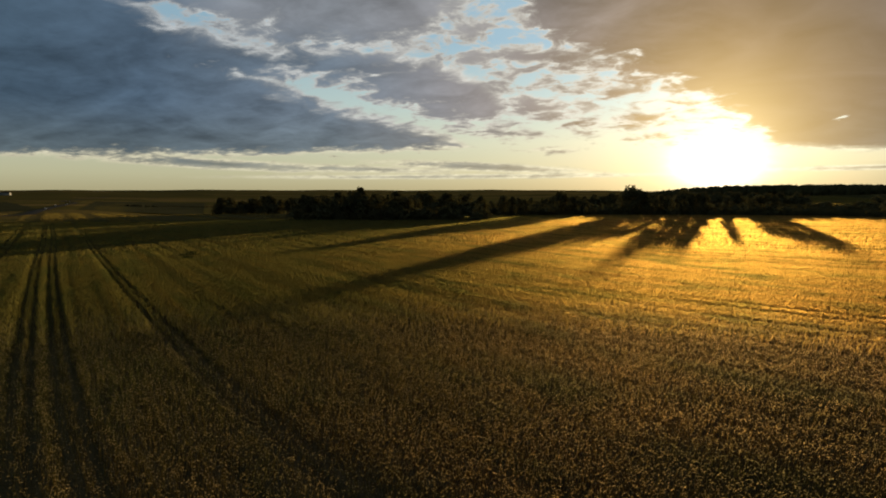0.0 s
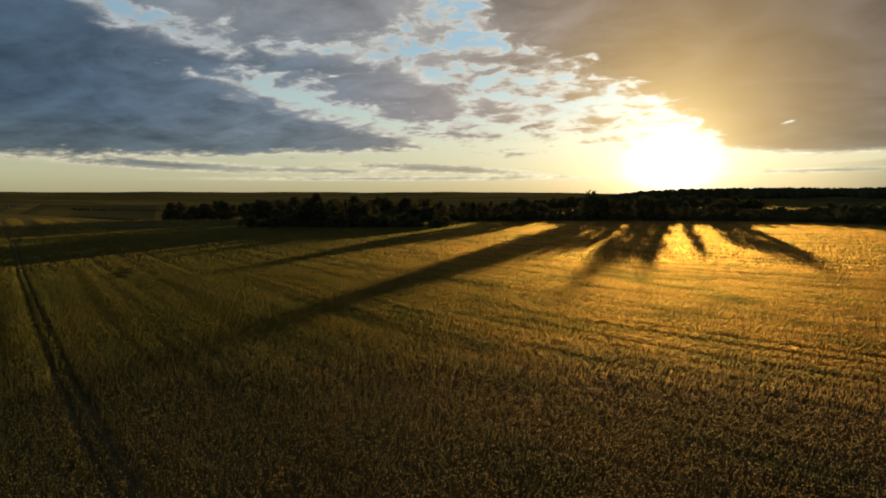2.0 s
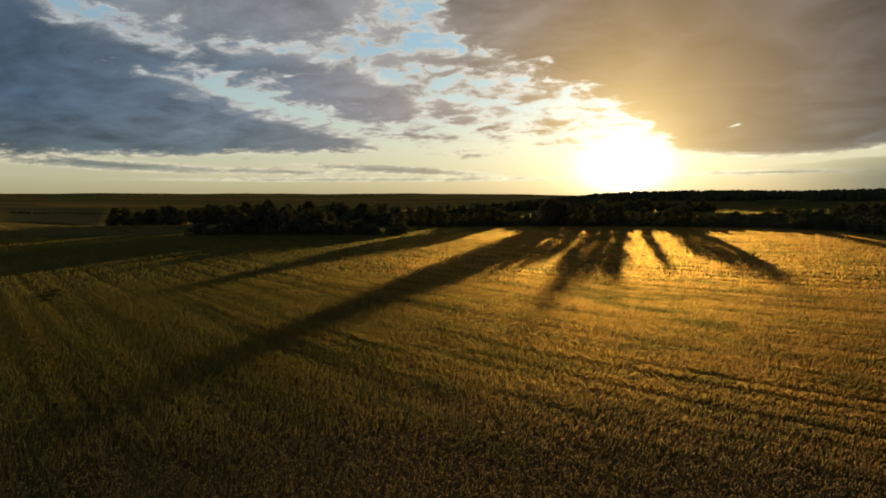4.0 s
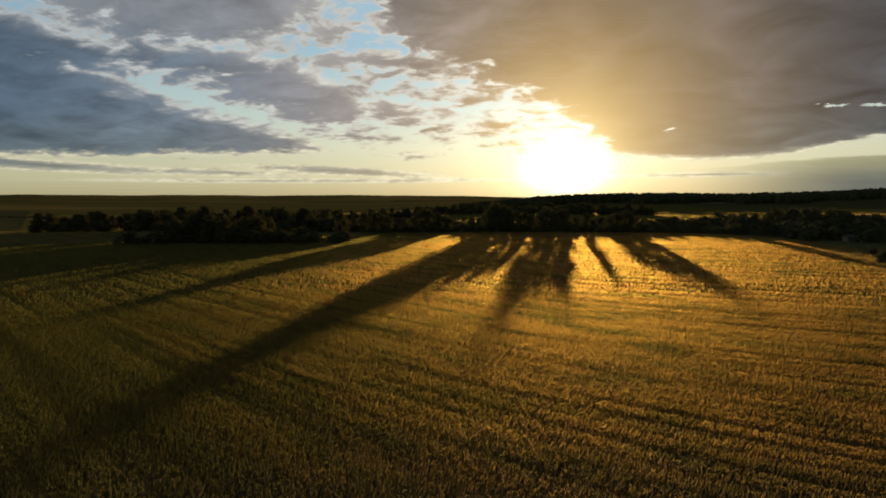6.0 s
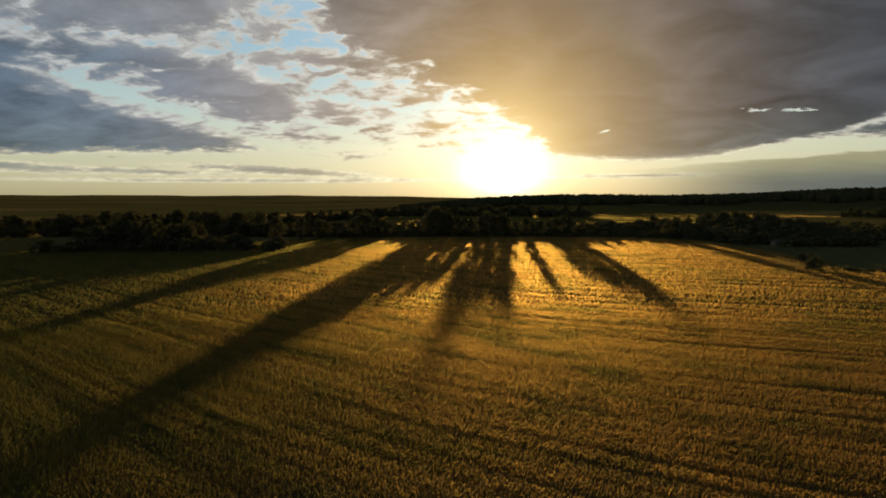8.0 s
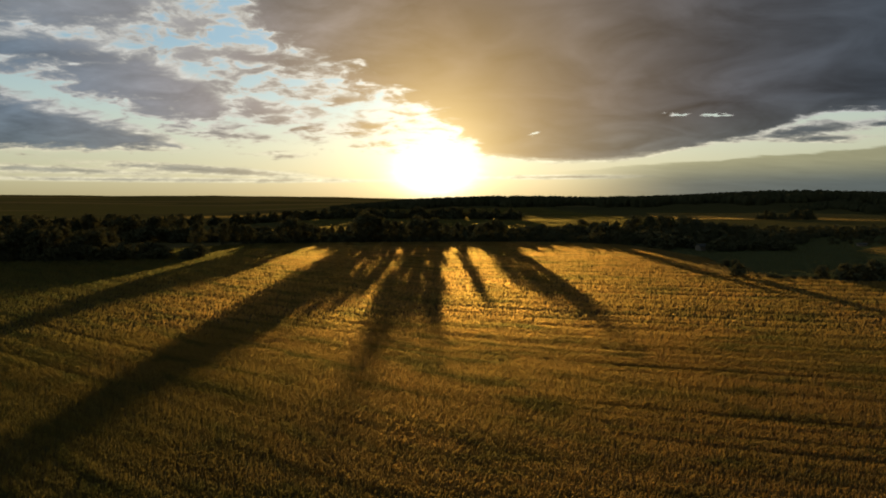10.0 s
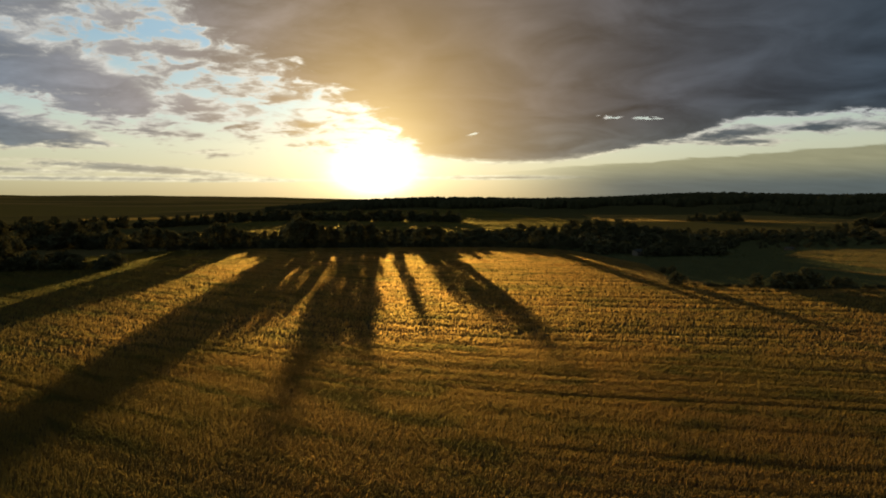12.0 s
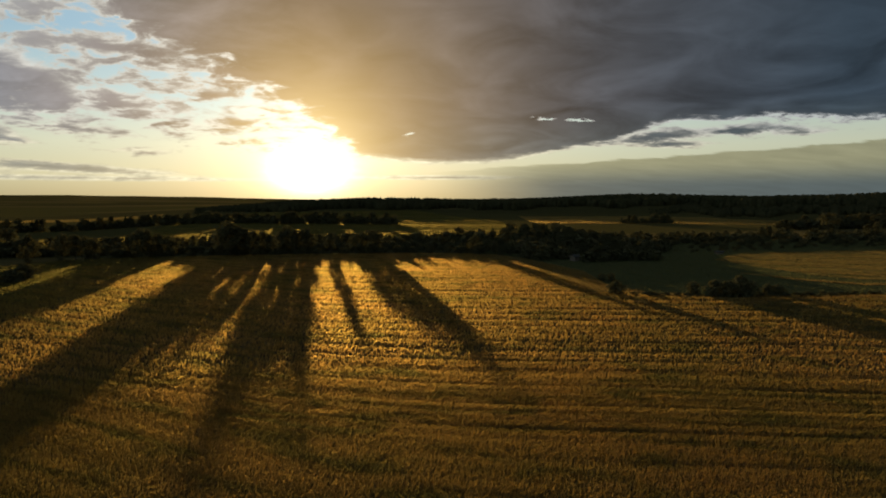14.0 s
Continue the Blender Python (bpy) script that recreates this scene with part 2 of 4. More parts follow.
def plant_shader(n, colour, through_colour, forward, rough=0.65, share=0.5, ior=1.08):
    """Leaf or straw: a dull front, light through the blade, partly scattered straight on."""
    front = n.add("ShaderNodeBsdfDiffuse")
    n.put(front.inputs["Color"], colour)
    back = n.add("ShaderNodeBsdfTranslucent")
    n.put(back.inputs["Color"], through_colour)
    ahead = n.add("ShaderNodeBsdfRefraction")
    n.put(ahead.inputs["Color"], through_colour)
    ahead.inputs["Roughness"].default_value, ahead.inputs["IOR"].default_value = rough, ior
    one = n.add("ShaderNodeMixShader")
    one.inputs[0].default_value = share
    n.put(one.inputs[1], front.outputs[0])
    n.put(one.inputs[2], back.outputs[0])
    two = n.add("ShaderNodeMixShader")
    two.inputs[0].default_value = forward
    n.put(two.inputs[1], one.outputs[0])
    n.put(two.inputs[2], ahead.outputs[0])
    finish(n, two.outputs[0])


def crop_colour(n, ripe, paler, green):
    """Ripe brown crop with paler drifts, greener hollows along the rows and a western side coloured greener, with
    dimmer light away from the sun painted in.
    """
    patch = n.noise(position(n), 0.035, 3, 0.5, 0.4)
    hollow = n.noise(along_rows(n, 0.30, 0.10), 1.0, 4, 0.6, 0.6)
    band = n.noise(along_rows(n, 0.75, 0.03), 1.0, 3)
    c = n.mix(n.step(patch, 0.35, 0.72), ripe, paler)
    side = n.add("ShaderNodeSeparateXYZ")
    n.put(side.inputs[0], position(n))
    # falloff of light away from the sun is painted in here, over greener crop
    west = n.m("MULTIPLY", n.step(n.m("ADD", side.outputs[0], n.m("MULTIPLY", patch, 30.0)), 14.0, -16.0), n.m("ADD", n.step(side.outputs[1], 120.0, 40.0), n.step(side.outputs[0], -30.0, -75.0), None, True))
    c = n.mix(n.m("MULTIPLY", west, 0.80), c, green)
    c = n.mix(n.m("MULTIPLY", n.step(hollow, 0.46, 0.66), 0.72), c, green)
    c = n.mix(n.m("MULTIPLY", n.step(band, 0.48, 0.72), 0.45), c, tuple(0.5 * k for k in paler))
    return n.mix(island(n), n.mix(1.0, c, (0.88, 0.88, 0.88), "MULTIPLY"), n.mix(1.0, c, (1.12, 1.1, 1.06), "MULTIPLY"))


def wheat_material():
    mat, n = material("ripening_wheat")
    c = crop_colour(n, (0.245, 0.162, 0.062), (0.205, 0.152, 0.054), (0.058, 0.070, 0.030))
    plant_shader(n, c, n.mix(1.0, c, (2.6, 2.3, 1.45), "MULTIPLY"), 0.235, 0.95, 0.34, 1.32)
    return mat


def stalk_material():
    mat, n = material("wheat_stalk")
    # half the crop's colour: shade under the dense ears is put into it
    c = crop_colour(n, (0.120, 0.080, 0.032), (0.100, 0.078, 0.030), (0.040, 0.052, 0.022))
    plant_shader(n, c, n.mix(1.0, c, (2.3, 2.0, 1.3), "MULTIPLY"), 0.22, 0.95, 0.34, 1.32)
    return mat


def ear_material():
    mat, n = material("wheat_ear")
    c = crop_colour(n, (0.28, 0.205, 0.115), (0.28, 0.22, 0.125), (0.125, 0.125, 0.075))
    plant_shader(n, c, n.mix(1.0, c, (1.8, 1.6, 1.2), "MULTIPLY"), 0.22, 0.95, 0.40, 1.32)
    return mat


def soil_material():
    mat, n = material("straw_and_soil")
    patch = n.noise(position(n), 0.035, 3, 0.5, 0.4)
    band = n.noise(along_rows(n, 1.4, 0.06), 1.0, 4)
    grain = n.noise(position(n), 6.0, 4, 0.7)
    c = n.mix(n.step(patch, 0.35, 0.68), (0.150, 0.105, 0.050), (0.120, 0.098, 0.042))
    c = n.mix(n.step(band, 0.4, 0.7), c, (0.085, 0.070, 0.030))
    c = n.mix(n.m("MULTIPLY", grain, 0.6), c, (0.07, 0.052, 0.026))
    finish(n, principled(n, c, 0.95, grain, 0.8, 0.15))
    return mat


def land_material():
    """Fields and pastures out to the horizon."""
    mat, n = material("patchwork_of_fields")
    vor = n.add("ShaderNodeTexVoronoi", feature="F1")
    stretch = n.add("ShaderNodeMapping")
    n.put(stretch.inputs["Vector"], position(n))
    stretch.inputs["Rotation"].default_value = (0, 0, radians(24))
    stretch.inputs["Scale"].default_value = (0.0022, 0.0065, 0.0)
    n.put(vor.inputs["Vector"], stretch.outputs[0])
    vor.inputs["Scale"].default_value = 1.0
    pick = n.add("ShaderNodeSeparateColor")
    n.put(pick.inputs[0], vor.outputs["Color"])
    c = n.ramp(pick.outputs[0], [(0.0, (0.065, 0.057, 0.024)), (0.3, (0.048, 0.045, 0.021)), (0.5, (0.105, 0.081, 0.036)), (0.65, (0.059, 0.055, 0.022)),
                                 (0.82, (0.130, 0.096, 0.044)), (0.9, (0.040, 0.037, 0.020))], "CONSTANT")
    rough = n.noise(position(n), 0.02, 5, 0.6)
    grain = n.noise(position(n), 0.6, 4, 0.65)
    c = n.mix(n.m("MULTIPLY", rough, 0.55), c, (0.070, 0.064, 0.024))
    c = n.mix(n.m("MULTIPLY", grain, 0.45), c, (0.07, 0.062, 0.022))
    finish(n, principled(n, c, 0.9, grain, 0.5, 0.5, 0.0, 0.06))
    return mat


def grass_material(name, a, b, scale=0.25, fuzz=0.0):
    mat, n = material(name)
    patch = n.noise(position(n), scale, 4, 0.6)
    grain = n.noise(position(n), 3.0, 4, 0.7)
    c = n.mix(n.step(patch, 0.3, 0.7), a, b)
    c = n.mix(n.m("MULTIPLY", grain, 0.5), c, tuple(0.45 * k for k in a))
    finish(n, principled(n, c, 0.9, grain, 0.6, 0.25, 0.0, fuzz))
    return mat


def stubble_material():
    mat, n = material("mown_stubble")
    turn = n.add("ShaderNodeMapping")
    n.put(turn.inputs["Vector"], position(n))
    turn.inputs["Rotation"].default_value = (0, 0, radians(45))
    turn.inputs["Scale"].default_value = (0.008, 0.32, 0.0)
    band = n.noise(turn.outputs[0], 1.0, 5, 0.6)
    grain = n.noise(position(n), 2.5, 4, 0.7)
    c = n.mix(n.step(band, 0.42, 0.60), (0.21, 0.145, 0.048), (0.060, 0.052, 0.020))
    c = n.mix(n.m("MULTIPLY", grain, 0.4), c, (0.07, 0.05, 0.02))
    finish(n, principled(n, c, 0.9, grain, 0.5, 0.2, 0.0, 0.2))
    return mat


def leaf_material(name, a, b, forward=0.0):
    mat, n = material(name)
    c = n.mix(island(n), a, b)
    shade = n.noise(position(n), 0.35, 3)
    c = n.mix(n.m("MULTIPLY", shade, 0.5), c, tuple(0.5 * k for k in a))
    plant_shader(n, c, n.mix(1.0, c, (1.2, 1.1, 0.8), "MULTIPLY"), forward, 0.8, 0.14)
    return mat


def bark_material():
    mat, n = material("bark")
    grain = n.noise(position(n), 5.0, 5, 0.7)
    c = n.mix(grain, (0.05, 0.038, 0.028), (0.14, 0.115, 0.09))
    finish(n, principled(n, c, 0.9, grain, 0.7, 0.05))
    return mat


def plain(name, colour, rough=0.7, vary=0.25, scale=2.0):
    mat, n = material(name)
    grain = n.noise(position(n), scale, 4, 0.65)
    c = n.mix(n.m("MULTIPLY", grain, vary), colour, tuple(0.4 * k for k in colour))
    finish(n, principled(n, c, rough, grain, 0.2, 0.02))
    return mat


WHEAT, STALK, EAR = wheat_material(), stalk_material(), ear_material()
SOIL, LAND = soil_material(), land_material()
MEADOW = grass_material("meadow_grass", (0.092, 0.098, 0.040), (0.120, 0.116, 0.048))
VERGE = grass_material("dry_verge", (0.15, 0.115, 0.05), (0.075, 0.07, 0.028), 0.4)
STUBBLE = stubble_material()
DARKFIELD = grass_material("dark_crop", (0.080, 0.074, 0.036), (0.062, 0.060, 0.028), 0.02)
PASTURE = grass_material("olive_pasture", (0.080, 0.070, 0.022), (0.060, 0.058, 0.018), 0.05, 0.15)
ASPHALT = plain("worn_asphalt", (0.085, 0.08, 0.072), 0.95, 0.4, 0.8)
WHITE = plain("white_plaster", (0.45, 0.44, 0.42), 0.8, 0.3)
ROOF = plain("grey_sheet_roof", (0.095, 0.088, 0.075), 0.8, 0.35)
DARK = plain("dark_rubber", (0.02, 0.02, 0.02), 0.8, 0.2)
GLASS = plain("tinted_glass", (0.03, 0.035, 0.04), 0.1, 0.1)
PAINT = plain("white_car_paint", (0.7, 0.7, 0.7), 0.3, 0.1)
WOODEN = plain("weathered_boards", (0.20, 0.16, 0.12), 0.85, 0.5, 4.0)
LEAF = leaf_material("green_leaf", (0.090, 0.086, 0.044), (0.120, 0.108, 0.056))
LEAF_DRY = leaf_material("olive_leaf", (0.13, 0.115, 0.06), (0.17, 0.145, 0.075))
NEEDLE = leaf_material("spruce_needle", (0.040, 0.050, 0.024), (0.060, 0.068, 0.030))
BARK = bark_material()


def blade_material(name, a, b, forward):
    mat, n = material(name)
    c = n.mix(island(n), a, b)
    patch = n.noise(position(n), 0.08, 3)
    c = n.mix(n.m("MULTIPLY", patch, 0.5), c, tuple(0.6 * k for k in a))
    plant_shader(n, c, n.mix(1.0, c, (1.6, 1.5, 1.2), "MULTIPLY"), forward, 0.9, 0.35, 1.3)
    return mat


STRAW = blade_material("cut_straw", (0.22, 0.155, 0.055), (0.30, 0.21, 0.08), 0.25)
HAY = blade_material("dry_pasture_blade", (0.13, 0.105, 0.034), (0.18, 0.14, 0.048), 0.14)
GRASS = blade_material("meadow_blade", (0.095, 0.100, 0.042), (0.130, 0.126, 0.052), 0.06)
WOOD = grass_material("forest_canopy", (0.050, 0.047, 0.022), (0.070, 0.063, 0.029), 0.03)


# ---- ground ----
def smooth(a, b, x):
    k = np.clip((x - a) / (b - a), 0, 1)
    return k * k * (3 - 2 * k)


def terrain(x, y):
    """Height of the land: flat fields, a shallow dip behind them on the west, low ridges at the horizon."""
    x, y = np.asarray(x, float), np.asarray(y, float)
    r = np.hypot(x, y)
    head = np.degrees(np.arctan2(x, y))
    dip = -6.0 * smooth(320, 580, r) * (1 - smooth(1000, 2000, r)) * smooth(-6, -18, head) * smooth(-52, -42, head)
    ridge = (43 - 9 * smooth(-46, -16, head) + 1.6 * np.sin(head * 0.57) + 1.0 * np.sin(head * 1.3)) * smooth(1500, 4300, r) * smooth(8, -18, head)
    east = (8 + 7.5 * smooth(8, 30, head) + 1.2 * np.sin(head * 0.3)) * smooth(-20, 7, head) * smooth(650, 1120, r) * (1 - 0.5 * smooth(1400, 2500, r))
    wave = 0.25 * np.sin(x * 0.031 + 1.3) * np.sin(y * 0.027) * smooth(60, 160, r)
    return dip + ridge + east + wave


def mesh_object(name, verts, faces, mat, parent=None, label="", smooth_faces=False):
    me = bpy.data.meshes.new(name)
    me.from_pydata(verts, [], faces)
    me.materials.append(mat)
    if smooth_faces:
        me.polygons.foreach_set("use_smooth", [True] * len(me.polygons))
    me.update()
    ob = new(name, me)
    if parent:
        ob.parent = parent
    if label:
        ob["label"] = label
    return ob


def build_ground():
    radii = np.concatenate([np.linspace(0, 400, 61), np.geomspace(420, 4950, 70)])
    turns = 240
    a = np.linspace(0, 2 * math.pi, turns, endpoint=False)
    verts, faces = [], []
    for r in radii:
        x, y = r * np.sin(a), r * np.cos(a)
        verts += list(zip(x, y, terrain(x, y)))
    for i in range(len(radii) - 1):
        for j in range(turns):
            k = (j + 1) % turns
            faces.append((i * turns + j, (i + 1) * turns + j, (i + 1) * turns + k, i * turns + k))
    faces = [f[::-1] for f in faces]
    return tagged(mesh_object("ground", verts, faces, LAND, smooth_faces=True), "rolling farmland of dark fields and pastures out to low ridges", "ground", kind="structure")


build_ground()


def sheet(name, outline, mat, lift, label, cell=6.0, category="field"):
    """A field laid on the land, cut to its outline."""
    bm = bmesh.new()
    ring = [bm.verts.new((x, y, 0)) for x, y in outline]
    bm.faces.new(ring)
    xs, ys = [p[0] for p in outline], [p[1] for p in outline]
    for axis, lo, hi in ((0, min(xs), max(xs)), (1, min(ys), max(ys))):
        at = lo + cell
        while at < hi:
            co, no = ((at, 0, 0), (1, 0, 0)) if axis == 0 else ((0, at, 0), (0, 1, 0))
            bmesh.ops.bisect_plane(bm, geom=bm.verts[:] + bm.edges[:] + bm.faces[:], plane_co=co, plane_no=no)
            at += cell
    for v in bm.verts:
        v.co.z = float(terrain(v.co.x, v.co.y)) + lift
    bmesh.ops.recalc_face_normals(bm, faces=bm.faces[:])
    if sum(f.normal.z for f in bm.faces) < 0:
        bmesh.ops.reverse_faces(bm, faces=bm.faces[:])
    me = bpy.data.meshes.new(name)
    bm.to_mesh(me)
    bm.free()
    me.materials.append(mat)
    return tagged(new(name, me), label, category, kind="structure")


FIELD = [(-260, -60), (140, -60), (140, 146), (114, 149), (80, 152), (64, 160), (57, 168), (60, 220), (53, 268), (20, 274), (-62, 277), (-82, 268), (-100, 236),
         (-142, 214), (-175, 176), (-260, 150)]
sheet("field_soil", FIELD, SOIL, 0.05, "dark soil and straw under a ripening wheat field", 20)
MEADOW_EAST = [(63, 172), (70, 160), (92, 155), (126, 153), (340, 118), (400, 316), (150, 326), (80, 318), (60, 276), (62, 215)]
STUBBLE_EAST = [(127, 187), (133, 176), (300, 150), (330, 240), (198, 258), (150, 254), (128, 233), (127, 208)]
STUBBLE_STRIP = [(110, 194), (115, 177), (124, 166.5), (300, 136), (300, 140), (125, 170), (118, 179.5), (113, 194)]
STUBBLE_FAR = [(176, 545), (290, 528), (366, 480), (420, 505), (380, 640), (215, 720)]
PASTURE_WEST = [(-330, 360), (-190, 330), (-118, 330), (-120, 470), (-300, 500)]
PASTURE_MID = [(-60, 300), (60, 300), (140, 480), (165, 640), (130, 880), (-70, 900), (-120, 620), (-112, 330)]
VERGE_EDGE = [(54, 268), (60, 220), (57, 168), (64, 160), (80, 152.2), (114, 149.2), (140, 146), (140, 149.5), (114, 152.5), (81, 156), (68, 164), (65, 180), (71, 208), (67, 250), (61, 266)]
sheet("meadow", MEADOW_EAST, MEADOW, 0.06, "dark green meadow between wheat and trees", 10)
sheet("stubble_field", STUBBLE_EAST, STUBBLE, 0.10, "pale mown stubble field with rows", 20)
sheet("stubble_field", STUBBLE_STRIP, STUBBLE, 0.10, "narrow pale mown strip across the meadow", 20)
sheet("stubble_field", STUBBLE_FAR, STUBBLE, 0.10, "distant pale strip of stubble behind the trees", 30)
sheet("stubble_field", [(-330, 800), (-175, 850), (-190, 960), (-360, 880)], STUBBLE, 0.10, "distant pale strip of stubble beyond the copses", 40)
sheet("pasture", PASTURE_WEST, PASTURE, 0.08, "dull olive pasture behind the copse", 20)
sheet("pasture", PASTURE_MID, PASTURE, 0.08, "dull olive pasture behind the tree line", 20)
sheet("mown_field", [(500, 560), (590, 560), (660, 660), (560, 690)], STUBBLE, 0.12, "pale grey mown field before the forest", 30)
sheet("verge", VERGE_EDGE, VERGE, 0.12, "dry pale grass verge along a ditch", 8, "verge")


def ribbon(name, points, width, mat, lift, label):
    """A road along its middle line."""
    pts = []
    for a, b in zip(points, points[1:]):
        k = max(2, int(math.dist(a, b) / 25))
        pts += [Vector(a).lerp(Vector(b), i / k) for i in range(k)]
    pts.append(Vector(points[-1]))
    verts, faces = [], []
    for i, p in enumerate(pts):
        d = (pts[min(i + 1, len(pts) - 1)] - pts[max(i - 1, 0)]).normalized()
        for k in (-0.5, -0.17, 0.17, 0.5):
            q = p + Vector((-d.y, d.x)) * width * k
            verts.append((q.x, q.y, float(terrain(q.x, q.y)) + lift + (0.08 if abs(k) < 0.3 else 0)))
        if i:
            faces += [((i - 1) * 4 + j, (i - 1) * 4 + j + 1, i * 4 + j + 1, i * 4 + j) for j in range(3)]
    return tagged(mesh_object(name, verts, [f[::-1] for f in faces], mat), label, "road", kind="structure")


sheet("dark_field", [(-395, 300), (-1210, 840), (-1290, 760), (-430, 255)], DARKFIELD, 0.15, "dark brown ploughed field beside the road", 60)
sheet("dark_field", [(-420, 345), (-360, 400), (-900, 1010), (-1080, 920)], DARKFIELD, 0.15, "dark green crop field beyond the road", 60)
ROAD_LINE = [(-270, 150), (-330, 240), (-426, 320), (-625, 492), (-900, 735), (-1150, 900), (-1427, 1176), (-1700, 1500)]
ribbon("road", ROAD_LINE, 7, ASPHALT, 0.25, "grey asphalt country road crossing the fields")

# ---- wheat ----
def across_rows(x, y):
    return 0.807 * (y + 0.52 * x - 4.5 * np.log(np.cosh((x + 5) / 18)))


def inside(x, y, outline):
    hit = np.zeros(len(x), bool)
    for (x0, y0), (x1, y1) in zip(outline, outline[1:] + outline[:1]):
        if y0 != y1:
            hit ^= ((y0 > y) != (y1 > y)) & (x < (x1 - x0) * (y - y0) / (y1 - y0) + x0)
    return hit


def wave_noise(x, y, seed, size):
    rng = np.random.default_rng(seed)
    out = np.zeros(len(x))
    for k in range(10):
        a, f, p = rng.uniform(0, 2 * math.pi), rng.uniform(0.5, 2.2) / size, rng.uniform(0, 6.28)
        out += np.sin((x * math.cos(a) + y * math.sin(a)) * f + p)
    return out / 4.5


RUTS = (1.1, 1.8, 2.9, 3.6, 9.0, 9.75, -4.9, -3.5, -12.4, -10.9)      # wheel ruts, by their distance across the rows


TRAMLINES = (30.6, 31.9)      # older, half-closed tracks


def rut_gap(off):
    return np.min([np.abs(off - k) for k in RUTS], axis=0)


def build_wheat(name, near, far, per_m2, width, label, seed, ears=True, heads=(-61, 50)):
    rng = np.random.default_rng(seed)
    a0, a1 = radians(heads[0]), radians(heads[1])
    area = (far * far - near * near) * (a1 - a0) / 2
    count = int(area * per_m2)
    r = np.sqrt(rng.uniform(near * near, far * far, count))
    a = rng.uniform(a0, a1, count)
    x, y = -3 + r * np.sin(a), r * np.cos(a)
    keep = inside(x, y, FIELD)
    blend = 0.2 * near + 4
    keep &= rng.random(count) < np.clip((r - near) / blend if near > 20 else 1, 0, 1) * np.clip((far - r) / (0.17 * far) if far > 20 else 1, 0, 1)
    off, run = across_rows(x, y), x
    gap = rut_gap(off + 0.15 * np.sin(run * 0.06) + 0.015 * np.sin(run * 0.5))
    keep &= ~((gap < 0.16) & (rng.random(count) < 0.85))
    drilled = np.cos((off + 0.05 * np.sin(run * 0.4)) * 2 * math.pi / 0.62) < -0.35
    keep &= ~(drilled & (rng.random(count) < 0.4 * smooth(-8, -20, x) * (1 - smooth(35, 60, r))))
    x, y, off, run, gap = x[keep], y[keep], off[keep], run[keep], gap[keep]
    n = len(x)
    lay = wave_noise(off * 2.6, run * 0.22, 5, 6.0) + 0.6 * wave_noise(x, y, 6, 9.0) + 0.55 * wave_noise(off * 9.0, run * 0.45, 7, 6.0)
    way = off + 0.15 * np.sin(run * 0.09) + 0.35 * wave_noise(x, y, 9, 14.0)
    keen = np.clip(0.50 + 0.75 * wave_noise(off * 1.7, run * 0.30, 8, 6.0), 0.0, 1.3)
    seam = np.exp(-((way % 1.9 - 0.95) / 0.2) ** 2) * keen
    drill = np.exp(-((way % 5.7 - 0.95) / (0.32 + 0.001 * np.hypot(x, y))) ** 2) * np.clip(keen + 0.3, 0, 1.2)
    deep = smooth(-18, 20, x)
    r = np.hypot(x, y)
    away, far_off = smooth(48, 90, r), smooth(85, 135, r)
    line_far = np.exp(-((way % 4.75 - 0.95) / 0.6) ** 2) * np.clip(keen + 0.35, 0, 1.2)
    h = (0.70 + (0.030 - 0.012 * deep) * lay - (0.035 + 0.075 * deep + 0.02 * smooth(-14, -30, x)) * seam * (1 - 0.4 * away)
         - 0.05 * deep * drill - (0.07 + 0.09 * deep) * far_off * line_far) * rng.uniform(0.94, 1.05, n) * (0.75 + 0.25 * smooth(0.14, 0.38, gap))
    h *= 1 - 0.05 * np.clip(keen, 0.2, 1) * np.exp(-(np.min([np.abs(way - k) for k in TRAMLINES], axis=0) / 0.8) ** 2)
    h = np.clip(h, 0.3, 1.05)
    g = terrain(x, y) + 0.04
    t = rng.uniform(0, 2 * math.pi, n)
    wx, wy = np.cos(t) * width * rng.uniform(0.6, 1.3, n), np.sin(t) * width * rng.uniform(0.6, 1.3, n)
    lean = (0.42 + 0.10 * lay) * (1 - 0.45 * np.maximum(deep, smooth(-8, -20, x)))
    lx, ly = rng.normal(0.45, 0.5, n) * lean, rng.normal(-0.3, 0.5, n) * lean
    base = np.stack([x, y, g], -1)
    W = np.stack([wx, wy, 0 * wx], -1)
    mid = base + np.stack([lx * 0.4, ly * 0.4, h * 0.68], -1)
    tip = base + np.stack([lx, ly, h], -1)
    # a blade that narrows at the ground, fullest below the ear, with the ear nodding over
    v = [base - W * 0.6, base + W * 0.6, tip]
    tri = [(0, 1, 2)]
    if not ears:
        low = base + np.stack([lx * 0.3, ly * 0.3, 0.22 * h], -1)
        v, tri = [low, tip - W * 0.7, tip + W * 0.7], [(0, 1, 2)]
    if ears:
        nod = np.stack([np.cos(t + 1.2), np.sin(t + 1.2), -0.35 + 0 * t], -1) * (0.045 + 0.04 * rng.random(n))[:, None]
        v += [tip + nod * 0.5 + [0, 0, 0.011], tip + nod, tip + nod * 0.5 - [0, 0, 0.011]]
        tri += [(2, 3, 4), (2, 4, 5)]
    k = len(v)
    verts = np.stack(v, 1).reshape(-1, 3).astype(np.float32)
    idx = (np.arange(n)[:, None, None] * k + np.array(tri)[None]).reshape(-1).astype(np.int32)
    me = bpy.data.meshes.new(name)
    me.vertices.add(len(verts))
    me.vertices.foreach_set("co", verts.ravel())
    me.loops.add(len(idx))
    me.loops.foreach_set("vertex_index", idx)
